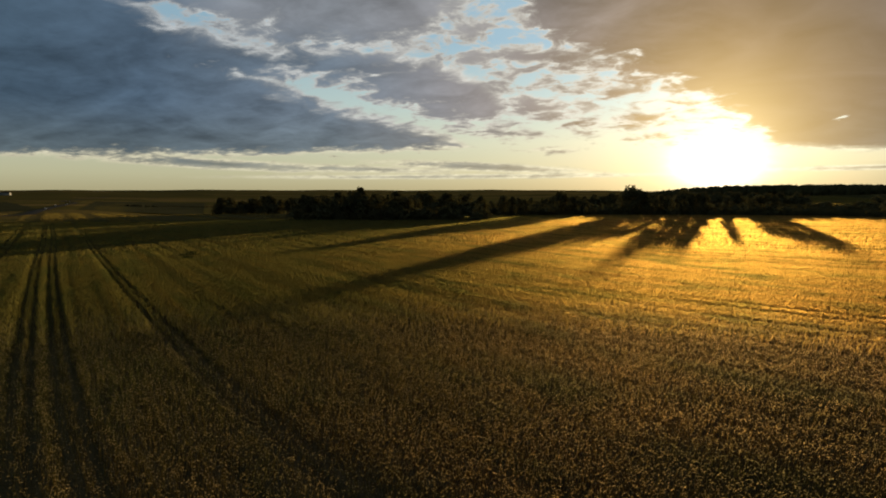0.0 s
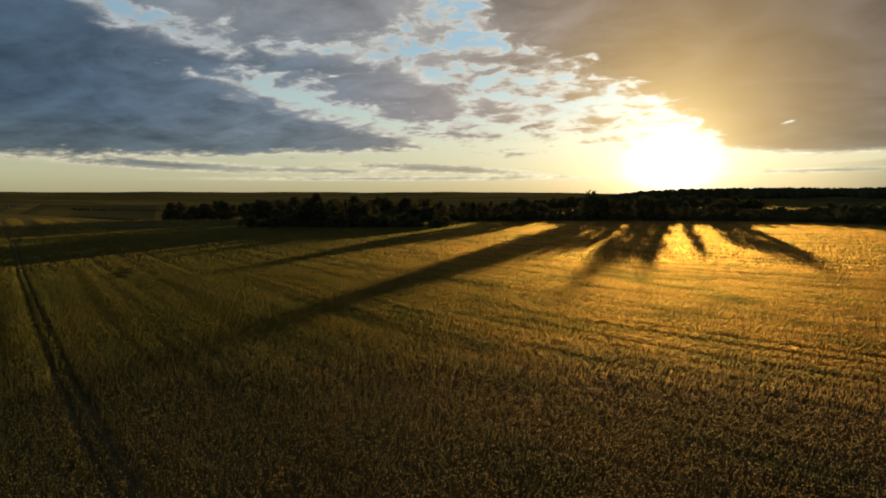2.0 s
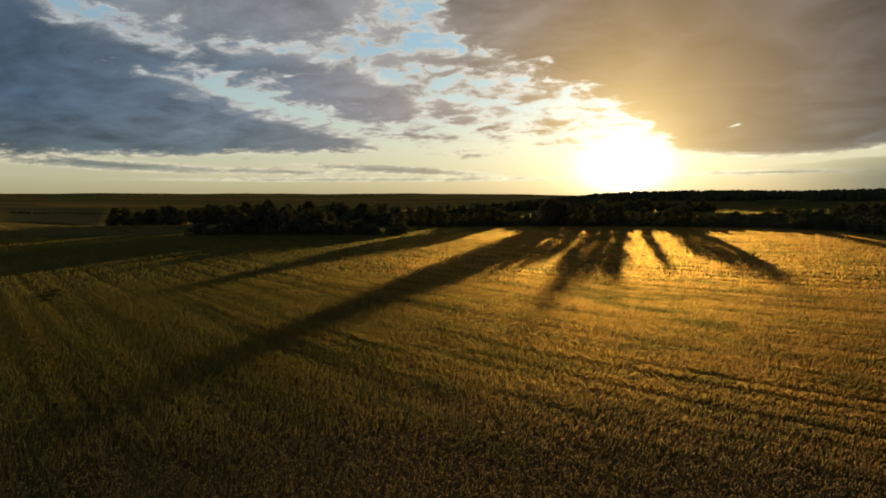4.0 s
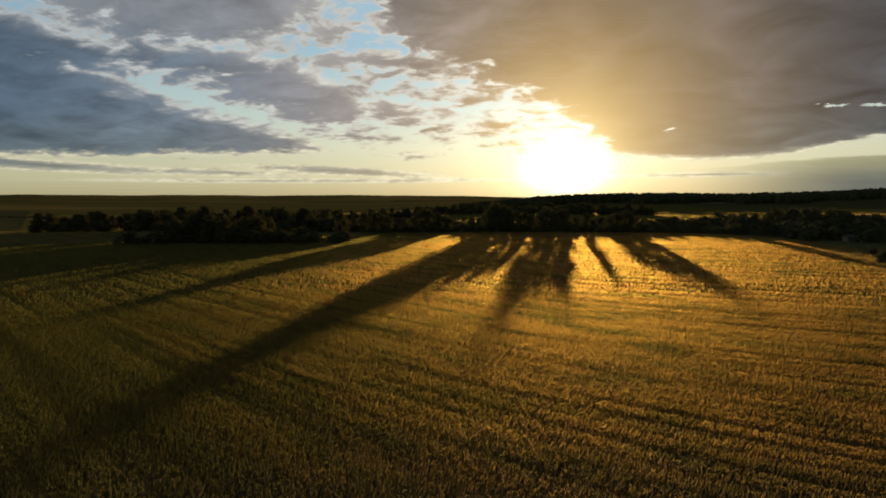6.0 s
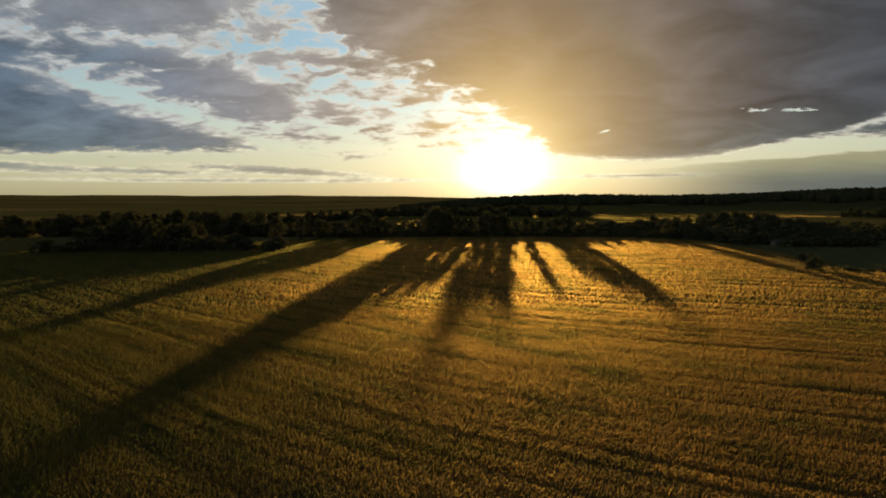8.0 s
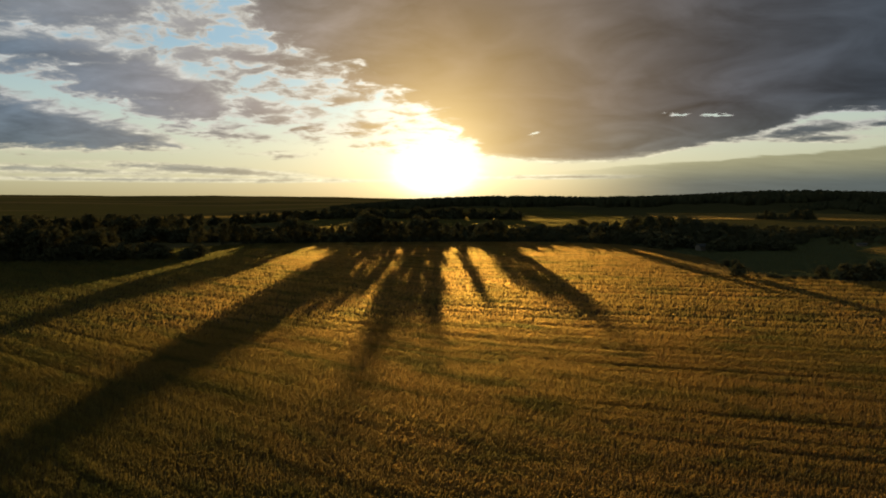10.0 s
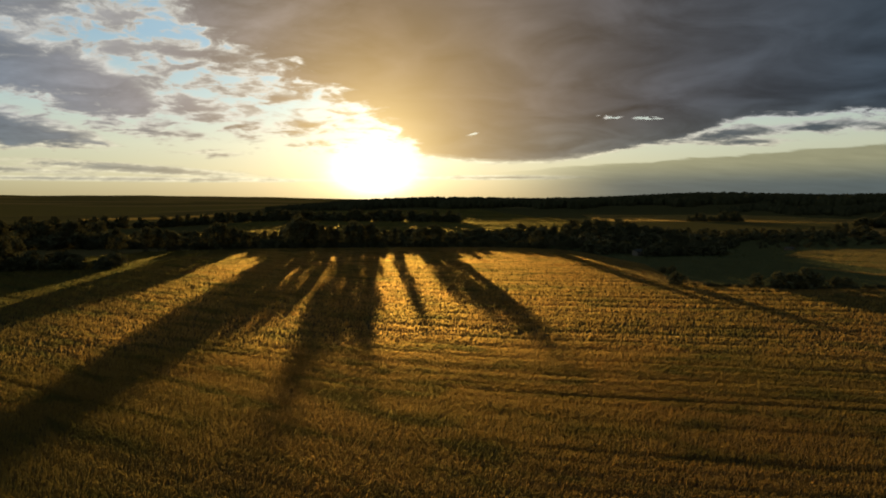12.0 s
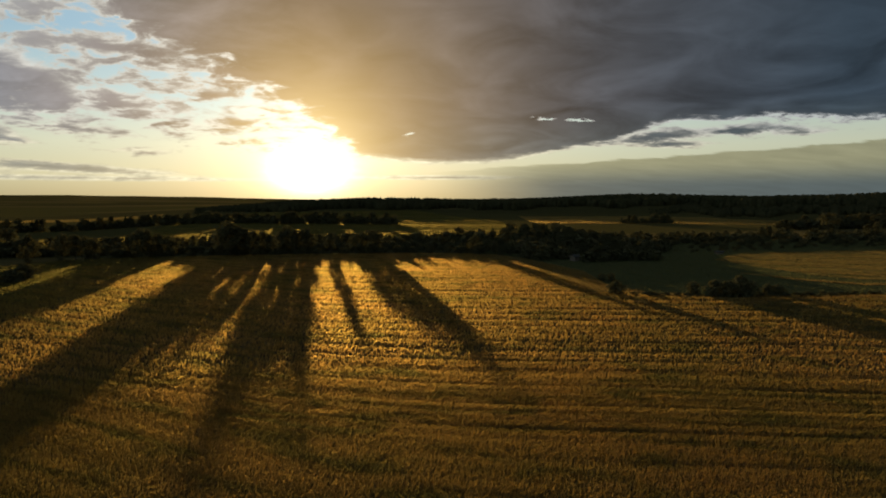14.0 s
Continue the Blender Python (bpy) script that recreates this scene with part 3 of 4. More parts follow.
    me.polygons.add(len(idx) // 3)
    me.polygons.foreach_set("loop_start", np.arange(0, len(idx), 3, dtype=np.int32))
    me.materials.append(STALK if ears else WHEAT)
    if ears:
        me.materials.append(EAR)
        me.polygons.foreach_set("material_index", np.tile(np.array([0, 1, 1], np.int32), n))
    me.update(calc_edges=True)
    return tagged(new(name, me), label, "wheat", kind="stuff")


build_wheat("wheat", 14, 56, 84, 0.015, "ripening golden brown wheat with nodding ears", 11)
build_wheat("wheat", 42, 118, 104, 0.026, "ripening golden brown wheat farther into the field", 12, ears=False)
build_wheat("wheat", 0, 14.5, 60, 0.03, "ripening golden brown wheat under the flight path", 14, ears=False, heads=(-61, 50))
build_wheat("wheat", 0, 60, 9, 0.14, "ripening golden brown wheat around the start", 15, ears=False, heads=(49, 300))
build_wheat("wheat", 90, 310, 10.5, 0.11, "far expanse of golden brown wheat", 13, ears=False)


def tufts(name, outline, per_m2, width, height, mat, label, seed, banded=0.0, slant=False):
    """Short upright blades over a field."""
    rng = np.random.default_rng(seed)
    xs, ys = [p[0] for p in outline], [p[1] for p in outline]
    count = int((max(xs) - min(xs)) * (max(ys) - min(ys)) * per_m2)
    x, y = rng.uniform(min(xs), max(xs), count), rng.uniform(min(ys), max(ys), count)
    keep = inside(x, y, outline)
    if banded:
        s = 0.70 * x + 0.71 * y if slant else across_rows(x, y)
        row = np.sin(s * 2 * math.pi / banded) + 0.8 * np.sin(s * 2 * math.pi / (banded * 2.7) + 1) + 0.7 * np.sin(s * 2 * math.pi / (banded * 6.1))
        keep &= rng.random(count) < np.clip(0.5 + row * 0.7, 0.04, 1)
    tall = np.clip(0.5 + row[keep] * 0.6, 0.2, 1) if banded else 1.0
    x, y = x[keep], y[keep]
    n = len(x)
    g, t = terrain(x, y) + 0.04, rng.uniform(0, 2 * math.pi, n)
    w = width * rng.uniform(0.6, 1.4, n)
    h = height * tall * rng.uniform(0.6, 1.25, n)
    v = np.stack([np.stack([x - np.cos(t) * w, y - np.sin(t) * w, g], -1), np.stack([x + np.cos(t) * w, y + np.sin(t) * w, g], -1),
                  np.stack([x + rng.normal(0, 0.2, n) * h, y + rng.normal(0, 0.2, n) * h, g + h], -1)], 1).reshape(-1, 3)
    return tagged(mesh_object(name, v.tolist(), np.arange(n * 3).reshape(-1, 3).tolist(), mat), label, "grass", kind="stuff")


tufts("stubble", STUBBLE_EAST, 7.0, 0.11, 0.34, STRAW, "short cut straw standing in rows", 31, 3.4, True)
tufts("stubble", STUBBLE_STRIP, 8.0, 0.10, 0.36, STRAW, "cut straw on a narrow mown strip", 39)
tufts("stubble", STUBBLE_FAR, 1.6, 0.35, 0.40, STRAW, "short cut straw on a distant strip", 32, 9.0)
tufts("meadow_grass", MEADOW_EAST, 3.0, 0.12, 0.20, GRASS, "dark green meadow grass", 33)
tufts("verge_grass", VERGE_EDGE, 16.0, 0.07, 0.55, STRAW, "tall dry grass on the ditch verge", 34)
tufts("pasture_grass", PASTURE_WEST, 0.9, 0.2, 0.25, HAY, "dry pasture grass behind the copse", 36)
tufts("pasture_grass", PASTURE_MID, 0.9, 0.25, 0.32, HAY, "dry pasture grass behind the tree line", 38, 14.0)
tufts("dry_grass", [(-258, 150), (-178, 176), (-146, 192), (-178, 268), (-300, 300), (-420, 200), (-400, 60), (-262, 60)], 2.0, 0.12, 0.40, HAY, "dry grass running up to the copses", 37, 11.0)


def weeds(x, y, radius, height, seed):
    """A patch of tall dark weeds standing in the crop."""
    rng = np.random.default_rng(seed)
    n = 900
    r, a = radius * np.sqrt(rng.random(n)), rng.uniform(0, 2 * math.pi, n)
    px, py, t = x + r * np.cos(a), y + r * np.sin(a) * 1.7, rng.uniform(0, 2 * math.pi, n)
    h = height * rng.uniform(0.6, 1.1, n) * (1 - 0.4 * (r / radius) ** 2)
    w, g = rng.uniform(0.08, 0.16, n), terrain(px, py) + 0.04
    v = np.stack([np.stack([px - np.cos(t) * w, py - np.sin(t) * w, g], -1), np.stack([px + np.cos(t) * w, py + np.sin(t) * w, g], -1),
                  np.stack([px + rng.normal(0, 0.15, n), py + rng.normal(0, 0.15, n), g + h], -1)], 1).reshape(-1, 3)
    return tagged(mesh_object("weeds", v.tolist(), np.arange(n * 3).reshape(-1, 3).tolist(), NEEDLE), "patch of dark green weeds in the wheat", "weeds", kind="stuff")


for spot in ((-71.8, 77.0, 1.7, 0.98, 51), (-74.6, 80.6, 1.0, 0.92, 52), (-69.0, 73.5, 0.8, 0.92, 53)):
    weeds(*spot)


# ---- trees ----
def tree_meshes(kind, height, spread, seed, leaves):
    """Trunk with limbs, and a crown of leaf clumps, as two meshes."""
    rng = random.Random(seed)
    bm = bmesh.new()

    def limb(a, b, ra, rb, sides=6):
        a, b = Vector(a), Vector(b)
        q = (b - a).to_track_quat("Z", "Y").to_matrix()
        rings = [[bm.verts.new(p + q @ Vector((r * math.cos(t), r * math.sin(t), 0))) for t in (2 * math.pi * i / sides for i in range(sides))]
                 for p, r in ((a, ra), (b, rb))]
        for i in range(sides):
            bm.faces.new((rings[0][i], rings[0][(i + 1) % sides], rings[1][(i + 1) % sides], rings[1][i]))

    r0 = height * 0.018 + 0.03
    bend = Vector((rng.uniform(-0.04, 0.04) * height, rng.uniform(-0.04, 0.04) * height, 0))
    at = lambda k: Vector((0, 0, height * k)) + bend * (k * k)
    cuts = [0, 0.2, 0.45, 0.7, 0.93]
    for k0, k1 in zip(cuts, cuts[1:]):
        limb(at(k0) - Vector((0, 0, 0.3 if k0 == 0 else 0)), at(k1), r0 * (1 - 0.9 * k0), r0 * (1 - 0.9 * k1), 7)
    puffs = []
    if kind == "spruce":
        for i in range(26):
            k = 0.10 + 0.88 * i / 25
            puffs += [(at(k) + Vector((math.cos(t), math.sin(t), -0.12)) * spread * (1.02 - k) * rng.uniform(0.35, 0.95), spread * (0.34 * (1.05 - k) + 0.05), 0.45)
                      for t in (rng.uniform(0, 6.28) for _ in range(5 if k < 0.7 else 3))]
    else:
        low = 0.04 if kind == "bush" else 0.10 if kind == "broad" else 0.20
        for i in range(18):
            k = low + (0.88 - low) * (i + rng.random()) / 18
            t = i * 2.4 + rng.uniform(-0.7, 0.7)
            reach = spread * (max(0.10, 1 - abs((k - 0.42) / 0.60) ** 2.2)) * rng.uniform(0.55, 1.0)
            end = at(k) + Vector((math.cos(t) * reach, math.sin(t) * reach, height * rng.uniform(0.0, 0.09)))
            limb(at(k * 0.8), end, r0 * 0.32 * (1 - k * 0.6), r0 * 0.08, 4)
            puffs.append((end, spread * rng.uniform(0.22, 0.42), 0.8))
            puffs.append((at(k).lerp(end, 0.5), spread * rng.uniform(0.30, 0.46), 0.9))
        for i in range(7):
            puffs.append((at(rng.uniform(0.72, 0.97)) + Vector((rng.uniform(-0.25, 0.25) * spread, rng.uniform(-0.25, 0.25) * spread, 0)), spread * rng.uniform(0.16, 0.34), 1.0))
    trunk = bpy.data.meshes.new("trunk")
    bm.to_mesh(trunk)
    bm.free()
    trunk.materials.append(BARK)
    r = np.random.default_rng(seed)
    w = np.array([p[1] ** 2 for p in puffs])
    pick = r.choice(len(puffs), leaves, p=w / w.sum())
    c = np.array([p[0][:] for p in puffs])[pick]
    rad = np.array([p[1] for p in puffs])[pick]
    flat = np.array([p[2] for p in puffs])[pick]
    d = r.normal(size=(leaves, 3))
    d /= np.linalg.norm(d, axis=1)[:, None]
    c = c + d * (rad * r.uniform(0.35, 1.05, leaves) ** 0.6)[:, None] * np.stack([np.ones(leaves), np.ones(leaves), flat], -1)
    c[:, 2] = np.maximum(c[:, 2], 0.12)
    size = (0.16 + 0.0205 * height) * r.uniform(0.6, 1.4, leaves)
    e1 = r.normal(size=(leaves, 3)); e1 /= np.linalg.norm(e1, axis=1)[:, None]
    e2 = np.cross(e1, r.normal(size=(leaves, 3))); e2 /= np.linalg.norm(e2, axis=1)[:, None]
    e1, e2 = e1 * size[:, None], e2 * size[:, None] * 0.7
    verts = np.stack([c - e1 - e2 * 0.7, c + e1 - e2 * 0.7, c + e2 * 1.3], 1).reshape(-1, 3)
    faces = np.arange(leaves * 3).reshape(-1, 3)
    crown = bpy.data.meshes.new("crown")
    crown.from_pydata(verts.tolist(), [], faces.tolist())
    crown.materials.append(NEEDLE if kind == "spruce" else LEAF_DRY if kind == "olive" else LEAF)
    return trunk, crown


KINDS = {
    "broad": [tree_meshes("broad", 10, 3.5, 30 + i, 1150) for i in range(4)],
    "slim": [tree_meshes("slim", 10, 2.4, 40 + i, 1050) for i in range(3)],
    "spruce": [tree_meshes("spruce", 10, 2.2, 50 + i, 1050) for i in range(2)],
    "bush": [tree_meshes("bush", 3, 1.9, 60 + i, 850) for i in range(3)],
    "olive": [tree_meshes("olive", 10, 3.6, 70 + i, 1050) for i in range(2)],
}
SPECIES = {
    "broad": ("broadleaf_tree", "dark green broadleaf tree with a rounded uneven crown", "tree"),
    "slim": ("birch_tree", "slim dark birch tree with a loose open crown", "tree"),
    "spruce": ("spruce_tree", "narrow dark spruce tree tapering to a point", "tree"),
    "bush": ("bush", "dense dark green bush rooted in rough grass", "bush"),
    "olive": ("willow_tree", "pale olive willow tree with a round crown", "tree"),
}
planted = {}
tree_rng = random.Random(5)


def plant(kind, x, y, height, group, wide=1.0, label=""):
    i = tree_rng.randrange(len(KINDS[kind]))
    name, text, category = SPECIES[kind]
    trunk, crown = KINDS[kind][i]
    ob = new(name, None)
    ob.empty_display_size = 0.5
    for part_name, me in (("trunk", trunk), ("crown", crown)):
        p = new(part_name, me)
        p.parent = ob
    k = height / (3.0 if kind == "bush" else 10.0)
    ob.location = (x, y, float(terrain(x, y)) + 0.02)
    ob.rotation_euler = (0, 0, tree_rng.uniform(0, 6.28))
    ob.scale = (k * wide, k * wide, k)
    return tagged(ob, label or text, category, group)


def grove(points, kinds, heights, group, spread=4.0, wide=1.0):
    """Trees along a line of (x, y) at about the given step, uneven."""
    for x, y in points:
        plant(tree_rng.choice(kinds), x + tree_rng.uniform(-spread, spread), y + tree_rng.uniform(-spread, spread), tree_rng.uniform(*heights), group, wide * tree_rng.uniform(0.85, 1.2))


def line(a, b, step):
    k = max(1, round(math.dist(a, b) / step))
    return [(a[0] + (b[0] - a[0]) * i / k, a[1] + (b[1] - a[1]) * i / k) for i in range(k + 1)]


def thicket(points, heights, group, spread=2.5, wide=1.4):
    grove(points, ["bush"], heights, group, spread, wide)


def scrub(name, plants, label):
    """Far undergrowth that nobody could count, joined into one mesh."""
    verts, faces, at = [], [], 0
    for kind, x, y, height, wide in plants:
        me = tree_rng.choice(KINDS[kind])[1]
        co = np.empty(len(me.vertices) * 3, np.float32)
        me.vertices.foreach_get("co", co)
        tri = co.reshape(-1, 3, 3)[::2]
        mid = tri.mean(1, keepdims=True)
        tri = mid + (tri - mid) * 1.4
        k, a = height / (3.0 if kind == "bush" else 10.0), tree_rng.uniform(0, 6.28)
        c, s = math.cos(a) * k * wide, math.sin(a) * k * wide
        g = float(terrain(x, y)) + 0.02
        out = np.stack([x + tri[..., 0] * c - tri[..., 1] * s, y + tri[..., 0] * s + tri[..., 1] * c, g + tri[..., 2] * k], -1).reshape(-1, 3)
        verts.append(out)
        faces.append(np.arange(len(out)).reshape(-1, 3) + at)
        at += len(out)
    return tagged(mesh_object(name, np.concatenate(verts).tolist(), np.concatenate(faces).tolist(), LEAF), label, "scrub", kind="stuff")


# copse in front, on the west
NEAR = "copse beside the wheat"
thicket(line((-138, 198), (-72, 210), 3.4), (2.2, 4.0), NEAR, 2.0)
thicket(line((-132, 205), (-76, 216), 4.5), (3.2, 5.0), NEAR, 3.0)
grove(line((-129, 206), (-100, 209), 4.6), ["broad", "broad", "slim"], (6.5, 9.5), NEAR, 2.5, 1.2)
grove(line((-127, 216), (-103, 220), 5), ["broad", "slim", "spruce"], (7.5, 10), NEAR, 3)
plant("slim", -119, 214, 12.0, NEAR)
plant("broad", -121.5, 212, 10.4, NEAR)
plant("broad", -99, 210, 8.8, NEAR)
plant("olive", -141, 233, 7.0, NEAR)
# second and third copse behind it
BACK = "copse behind the first"
grove(line((-243, 284), (-182, 286), 3.8), ["broad", "slim", "broad"], (6.5, 9.5), BACK, 2.5, 1.4)
thicket(line((-243, 281), (-176, 284), 4.0), (3, 5), BACK)
grove(line((-192, 294), (-112, 300), 4.5), ["broad", "slim", "broad", "spruce"], (8.0, 11.5), BACK, 5, 1.35)
thicket(line((-176, 288), (-100, 292), 4), (3.5, 6), BACK)
grove(line((-280, 323), (-254, 327), 4.5), ["broad"], (4.5, 7), BACK, 2.5, 1.3)
# long hedge of trees across the middle
HEDGE = "tree line behind the wheat"
thicket(line((-70, 280), (60, 274), 4.2), (1.8, 3.4), HEDGE, 3)
for x, y, h, kind in ((-92, 268, 9.0, "broad"), (-83.5, 272, 9.0, "broad"), (-80, 274, 8.5, "slim"), (-77, 273, 8.0, "broad"), (-74.5, 275, 7.2, "broad"),
                      (-64, 278, 8.0, "broad"), (-61, 276, 10.2, "broad"), (-58, 277, 9.8, "broad"), (-55, 280, 8.4, "slim"), (-52, 278, 7.6, "broad"), (-50, 276, 6.8, "broad"),
                      (-34, 277, 9.6, "broad"), (-31, 276, 12.2, "broad"), (-28.5, 278, 10.8, "broad"), (-26, 279, 9.8, "slim"), (-23, 277, 8.8, "broad"), (-20, 279, 8.4, "broad"), (-17.6, 277, 7.8, "slim"),
                      (-14, 278, 8.4, "broad"), (-11.6, 280, 10.2, "broad"), (-9, 277, 9.0, "slim"), (-6.6, 279, 8.8, "broad"), (-4.4, 281, 9.5, "slim"), (3.4, 277, 7.9, "slim"),
                      (12, 278, 6.8, "broad"), (15, 277, 8.0, "broad"), (18, 276, 8.7, "broad"), (20.4, 279, 8.2, "slim"), (54.5, 268, 7.3, "broad"), (57, 272, 6.2, "slim")):
    plant(kind, x, y, h, HEDGE)


def eastern_belt():
    """A deep belt of scrub and trees that grows taller away from the meadow."""
    low = []
    rows = ((250, 3.0), (262, 3.2), (274, 3.4), (287, 3.6), (300, 3.8), (314, 4.0), (328, 4.2), (342, 4.4))
    for y, step in rows:
        x = 63.0
        while x < 410:
            front = np.interp(x, (63, 78, 95, 108, 117, 154, 204, 410), (254, 241, 233, 238, 268, 264, 278, 262))
            open_to = np.interp(x, (63, 110, 142, 250, 410), (158, 160, 246, 250, 250))
            py = y + tree_rng.uniform(-6, 6) - (14 if x < 110 else 0)
            if py > front - 3:
                h = (py - open_to) * 0.048 * tree_rng.uniform(0.72, 1.02)
                h = max(h * (1.2 if 82 < x < 112 and py > 290 else 1.0), 1.1)
                kind = "bush" if h < 3.6 else tree_rng.choice(["broad", "broad", "slim", "olive", "bush"] if h < 6 else ["broad", "broad", "slim", "spruce"])
                wide = (1.5 if kind == "bush" else 1.25) * tree_rng.uniform(0.85, 1.15)
                if kind == "bush":
                    low.append((kind, x, py, h, wide))
                else:
                    plant(kind, x, py, h, HEDGE, wide)
            x += step * (1.0 if x < 115 else 1.35) * tree_rng.uniform(0.7, 1.25)
    scrub("scrub", low, "dense dark scrub between the meadow and the trees")


eastern_belt()
fill = []
for y in (292, 304, 317, 331):
    x = -112.0
    while x < 64:
        py = y + tree_rng.uniform(-5, 5)
        h = ((py - 284) * 0.048 + 2.4) * tree_rng.uniform(0.75, 1.05)
        fill.append(("bush" if h < 3.4 else tree_rng.choice(["broad", "slim", "bush"]), x, py, h, tree_rng.uniform(1.3, 1.7)))
        x += tree_rng.uniform(2.2, 4.6)
scrub("scrub", fill, "dark unbroken scrub and young trees behind the hedge")
for x, y, h, kind in ((225, 334, 6.8, "slim"), (222, 336, 6.0, "broad"), (276, 326, 7.6, "broad"), (283, 328, 8.4, "broad"), (290, 324, 8.0, "broad"), (297, 330, 7.0, "slim"), (326, 332, 7.4, "broad"), (333, 330, 6.6, "broad")):
    plant(kind, x, y, h, HEDGE, 1.25)
plant("broad", 305, 386, 11.5, HEDGE, 1.5)
plant("broad", 314, 392, 10.5, HEDGE, 1.4)
# rows farther back
FAR = "far tree rows"
grove(line((-330, 560), (-150, 640), 4.5), ["broad", "slim", "spruce", "broad"], (7, 11), FAR, 6, 1.3)
grove(line((-150, 640), (60, 560), 3.6), ["broad", "slim", "broad", "spruce"], (7, 10), FAR, 6, 1.4)
grove(line((274, 542), (288, 540), 2.2), ["broad", "spruce", "broad"], (7, 9), FAR, 3, 1.3)
grove(line((250, 548), (274, 544), 5), ["spruce", "slim", "bush"], (4, 7.5), FAR, 2, 1.1)
thicket(line((248, 545), (289, 539), 3), (2, 3), FAR, 1.5, 1.5)
grove(line((320, 420), (520, 470), 4.5), ["broad", "slim", "broad"], (7, 11), FAR, 9, 1.5)


def wood(name, head0, head1, near, far, step, heights, label, seed):
    """A far wood: many small uneven crowns joined into one."""
    rng = np.random.default_rng(seed)
    count = int((far * far - near * near) / 2 * radians(head1 - head0) / (step * step))
    r = np.sqrt(rng.uniform(near * near, far * far, count))
    a = np.radians(rng.uniform(head0, head1, count))
    r = r + 30 * np.sin(a * 40) + 18 * np.sin(a * 97 + 1)
    x, y = r * np.sin(a), r * np.cos(a)
    h = rng.uniform(*heights, count) * (0.25 + 0.75 * smooth(head0, head0 + 0.12 * (head1 - head0), np.degrees(a)))
    z = terrain(x, y) - 0.3
    h *= 0.86 + 0.14 * wave_noise(x, y, seed, 45.0)
    wid = h * rng.uniform(0.34, 0.56, count)
    ring = np.arange(5) * 2 * math.pi / 5
    v = [np.stack([x + rng.normal(0, 0.3, count), y, z + h], -1)]
    for k, q in ((0.84, 0.62), (0.45, 1.0), (0.0, 0.8)):
        for t in ring:
            s = wid * q * rng.uniform(0.7, 1.3, count)
            v.append(np.stack([x + s * np.cos(t + k), y + s * np.sin(t + k), z + h * k * rng.uniform(0.85, 1.1, count)], -1))
    tri = [(0, 1 + i, 1 + (i + 1) % 5) for i in range(5)]
    for b in (1, 6):
        tri += [(b + i, b + 5 + i, b + 5 + (i + 1) % 5) for i in range(5)] + [(b + i, b + 5 + (i + 1) % 5, b + (i + 1) % 5) for i in range(5)]
    verts = np.stack(v, 1).reshape(-1, 3)
    idx = (np.arange(count)[:, None, None] * 16 + np.array(tri)[None]).reshape(-1, 3)
    return tagged(mesh_object(name, verts.tolist(), idx.tolist(), WOOD), label, "forest", kind="stuff")


wood("forest", -9, 54, 930, 1330, 7.5, (8, 14), "dark mixed forest covering the low ridge", 21)
wood("forest", 27, 54, 780, 860, 7.5, (6, 10), "dark belt of trees before the ridge forest", 22)
wood("forest", -48, -41, 900, 925, 5.0, (1.8, 3.0), "low dark strip of distant shrubs", 23)
wood("forest", -58, -55.6, 2600, 2680, 10.0, (11, 16), "clump of tall trees behind a farm", 25)

scrub("scrub", [("bush", x + tree_rng.uniform(-4, 4), y + tree_rng.uniform(-4, 4), tree_rng.uniform(3.5, 6), 1.7) for x, y in line((-330, 556), (-150, 634), 5) + line((300, 416), (520, 464), 2.5) + line((-150, 634), (60, 554), 4.0)],
      "dark scrub under the far tree rows")

# bushes on the ditch
DITCH = "bushes along the ditch"
for x, y, h in ((59.6, 163.8, 3.0), (67.4, 188, 1.7), (69.2, 186.5, 1.9), (76.2, 161.6, 2.6), (77.6, 155.6, 3.6), (80.4, 155.4, 3.4), (83.4, 155.6, 4.2), (85.4, 156.4, 3.0), (90.4, 156.6, 2.4), (92.6, 156.2, 2.2)):
    plant("bush", x, y, h, DITCH, 1.05)
low = []
for a, b, lo, hi in (((63, 162), (77, 157.4), 0.7, 1.1), ((77, 156), (98, 154), 0.7, 1.2), ((98, 154), (140, 150.5), 0.6, 1.0)):
    low += [("bush", x + tree_rng.uniform(-0.5, 0.5), y + tree_rng.uniform(-0.5, 0.5), tree_rng.uniform(lo, hi), 1.5) for x, y in line(a, b, 1.5)]
scrub("undergrowth", low, "low dark undergrowth along the ditch")


# ---- buildings and cars ----
def part(name, bm, mat, parent, label=""):
    me = bpy.data.meshes.new(name)
    bm.to_mesh(me)
    bm.free()
    me.materials.append(mat)
    ob = new(name, me)
    ob.parent = parent
    if label:
        ob["label"] = label
    return ob


def box(x0, y0, z0, x1, y1, z1, bevel=0.0):
    bm = bmesh.new()
    bmesh.ops.create_cube(bm, size=1.0, matrix=Matrix.Translation(((x0 + x1) / 2, (y0 + y1) / 2, (z0 + z1) / 2)) @ Matrix.Diagonal((x1 - x0, y1 - y0, z1 - z0, 1)))
    if bevel:
        bmesh.ops.bevel(bm, geom=bm.edges[:], offset=bevel, segments=2, affect="EDGES")
    return bm


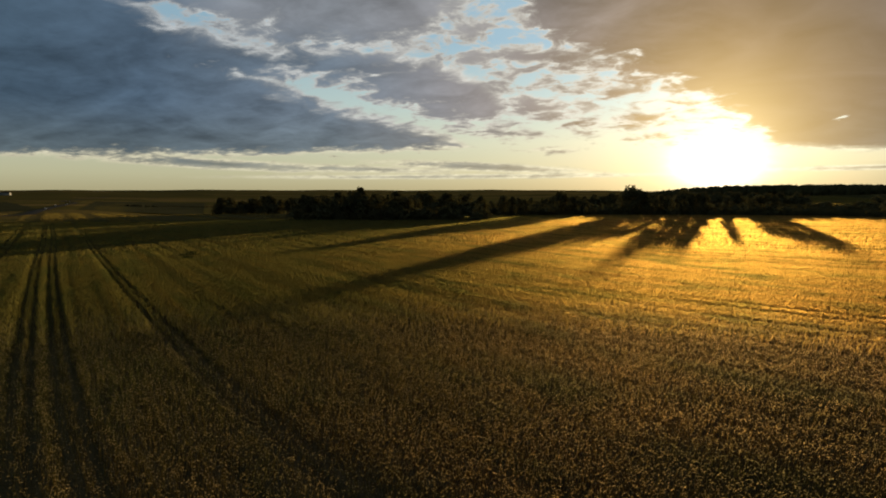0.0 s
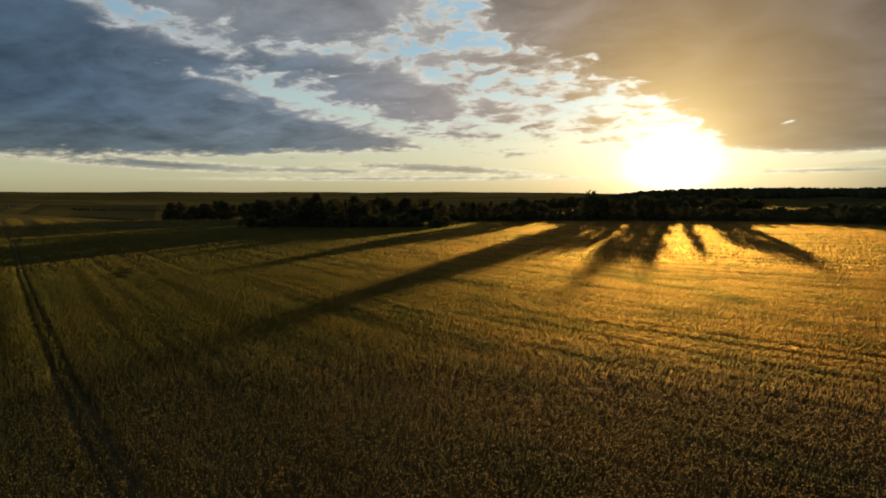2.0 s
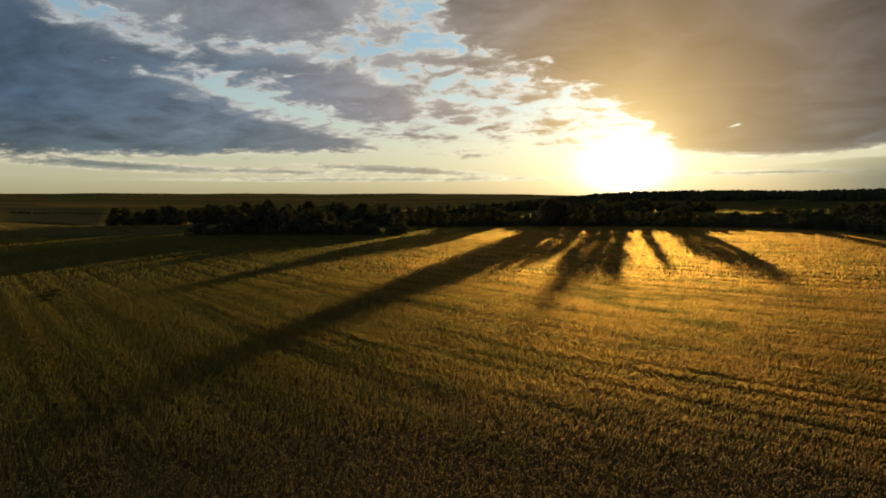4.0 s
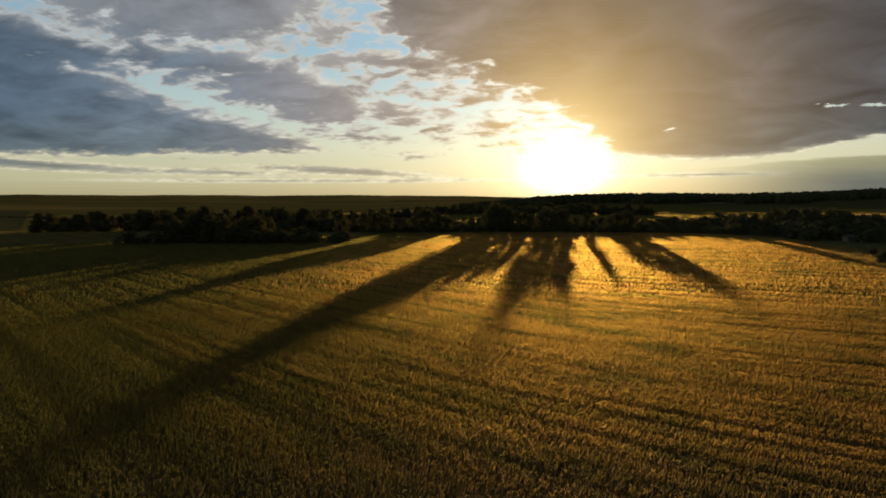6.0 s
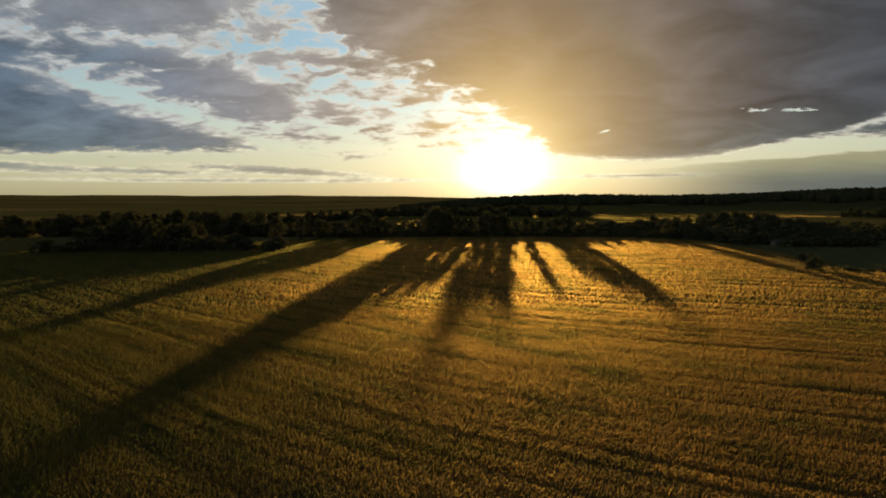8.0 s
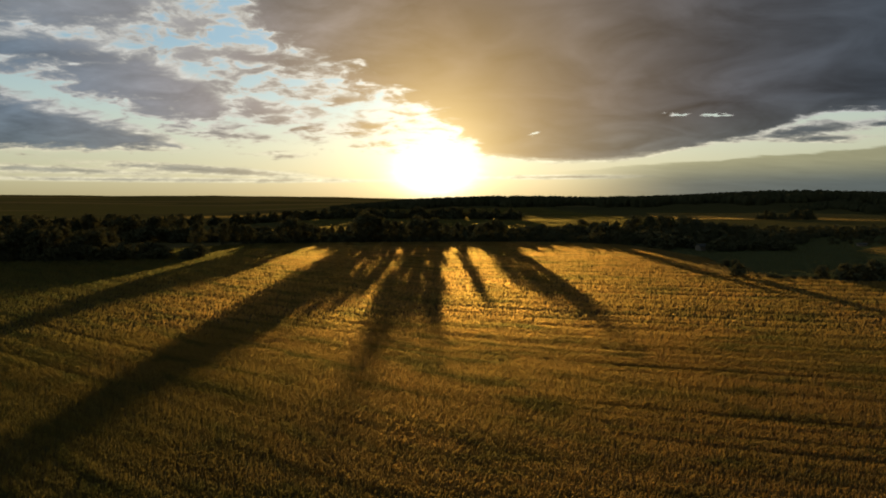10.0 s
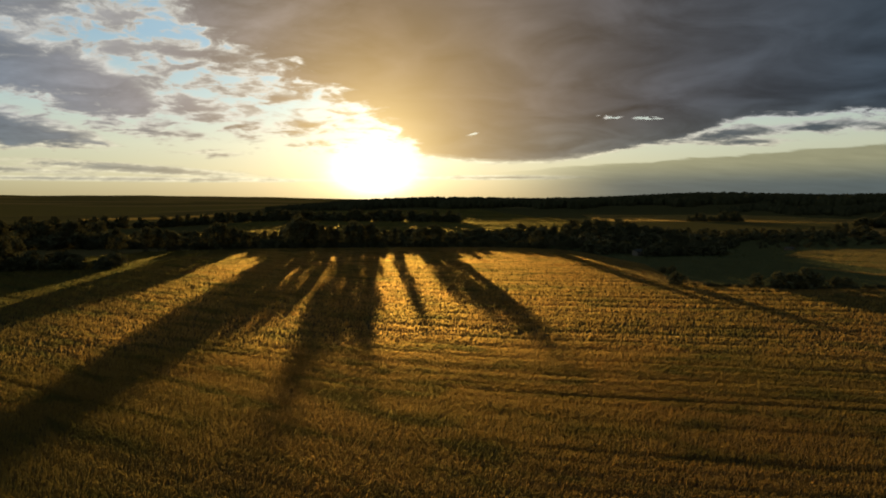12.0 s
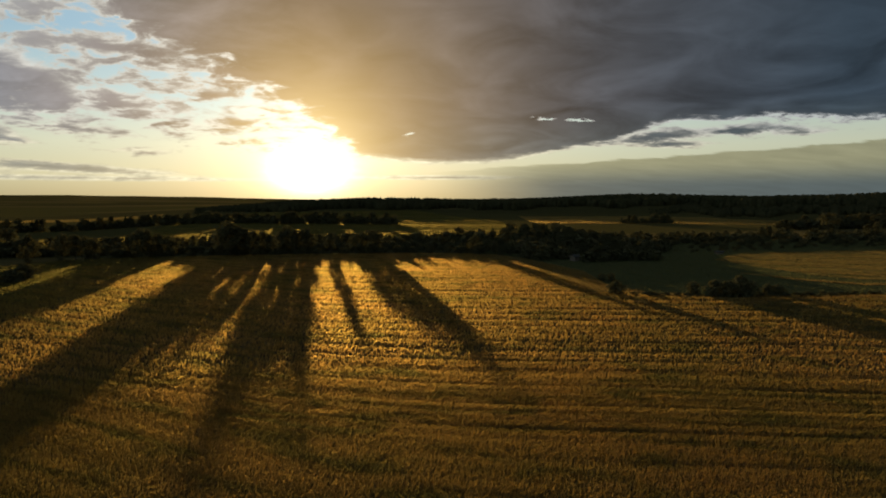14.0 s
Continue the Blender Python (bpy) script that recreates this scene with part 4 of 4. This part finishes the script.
def house(name, x, y, turn, length, depth, eaves, ridge, wall_mat, label, category, glazed=True):
    ob = new(name, None)
    ob.location, ob.rotation_euler = (x, y, float(terrain(x, y)) + 0.02), (0, 0, radians(turn))
    bm = bmesh.new()
    l, d = length / 2, depth / 2
    v = [bm.verts.new(p) for p in ((-l, -d, -0.4), (l, -d, -0.4), (l, d, -0.4), (-l, d, -0.4), (-l, -d, eaves), (l, -d, eaves), (l, d, eaves), (-l, d, eaves), (-l, 0, ridge), (l, 0, ridge))]
    for f in ((0, 1, 5, 4), (2, 3, 7, 6), (1, 2, 6, 9, 5), (3, 0, 4, 8, 7), (3, 2, 1, 0)):
        bm.faces.new([v[i] for i in f])
    part("wall", bm, wall_mat, ob)
    bm = bmesh.new()
    o, t = 0.35, 0.14
    for side in (-1, 1):
        low = eaves - (ridge - eaves) / d * o
        ring = [(-l - o, side * (d + o), low + 0.05), (l + o, side * (d + o), low + 0.05), (l + o, 0, ridge + 0.05), (-l - o, 0, ridge + 0.05)]
        a = [bm.verts.new(p) for p in ring]
        b = [bm.verts.new((p[0], p[1], p[2] + t)) for p in ring]
        bm.faces.new(a)
        bm.faces.new(b[::-1])
        for i in range(4):
            bm.faces.new((a[i], a[(i + 1) % 4], b[(i + 1) % 4], b[i]))
    bmesh.ops.recalc_face_normals(bm, faces=bm.faces[:])
    part("roof", bm, ROOF, ob, "pale grey sheet metal roof")
    part("door", box(-0.5, -d - 0.06, -0.1, 0.5, -d + 0.02, min(2.1, eaves - 0.2), 0.01), WOODEN, ob)
    for k in (([-0.32, 0.32] if length > 5 else [0.3]) if glazed else []):
        w = part("window", box(length * k - 0.45, -d - 0.05, 1.0, length * k + 0.45, -d + 0.02, min(2.0, eaves - 0.3), 0.01), GLASS, ob)
        part("frame", box(length * k - 0.52, -d - 0.04, 0.92, length * k + 0.52, -d - 0.01, 1.0, 0.01), WHITE, w)
    return tagged(ob, label, category)


house("barn", -2150, 1480, 35, 46, 14, 6, 10, WHITE, "long white farm barn with a pale roof", "barn")
house("shed", 82.5, 240, 20, 4.0, 2.6, 1.4, 2.0, WOODEN, "small weathered board shed with a pale roof beside trees", "shed")
house("shed", 145, 256, -8, 2.6, 1.6, 0.8, 1.1, WOODEN, "low board shed with a pale roof at the field edge", "shed")


def build_car():
    car = new("car", None)
    bm = box(-2.15, -0.87, 0.28, 2.15, 0.87, 0.88, 0.16)
    for v in bm.verts:
        if v.co.z > 0.7 and v.co.x > 1.2:
            v.co.z -= 0.14
    part("body", bm, PAINT, car)
    bm = box(-1.7, -0.76, 0.84, 0.85, 0.76, 1.45, 0.12)
    for v in bm.verts:
        if v.co.z > 1.2:
            v.co.x = v.co.x * 0.72 - 0.1
            v.co.y *= 0.86
    part("cabin", bm, GLASS, car, "dark glazed cabin")
    part("roof", box(-1.25, -0.62, 1.43, 0.45, 0.62, 1.48, 0.02), PAINT, car)
    for x in (-1.35, 1.35):
        for y in (-0.8, 0.8):
            bm = bmesh.new()
            bmesh.ops.create_cone(bm, cap_ends=True, segments=16, radius1=0.32, radius2=0.32, depth=0.2, matrix=Matrix.Translation((x, y, 0.32)) @ Matrix.Rotation(math.pi / 2, 4, "X"))
            part("wheel", bm, DARK, car)
    for y in (-0.6, 0.6):
        part("headlight", box(2.08, y - 0.16, 0.52, 2.17, y + 0.16, 0.68, 0.02), WHITE, car)
    return tagged(car, "small white car on the country road", "car", "cars on the road")


first = build_car()
spots = []
for k, (i, f) in enumerate(((2, 0.0), (2, 0.75), (3, 0.12), (4, 0.3), (5, 0.2))):
    a, b = Vector(ROAD_LINE[i]), Vector(ROAD_LINE[i + 1])
    p, d = a.lerp(b, f), (b - a).normalized()
    side = Vector((-d.y, d.x)) * (2.2 if k % 2 else -2.2)
    q = p + side
    m = Matrix.Translation((q.x, q.y, float(terrain(q.x, q.y)) + 0.34)) @ Matrix.Rotation(math.atan2(d.y, d.x) + (0 if k % 2 else math.pi), 4, "Z")
    if k == 0:
        first.matrix_basis = m
    else:
        copy_thing(first, m)
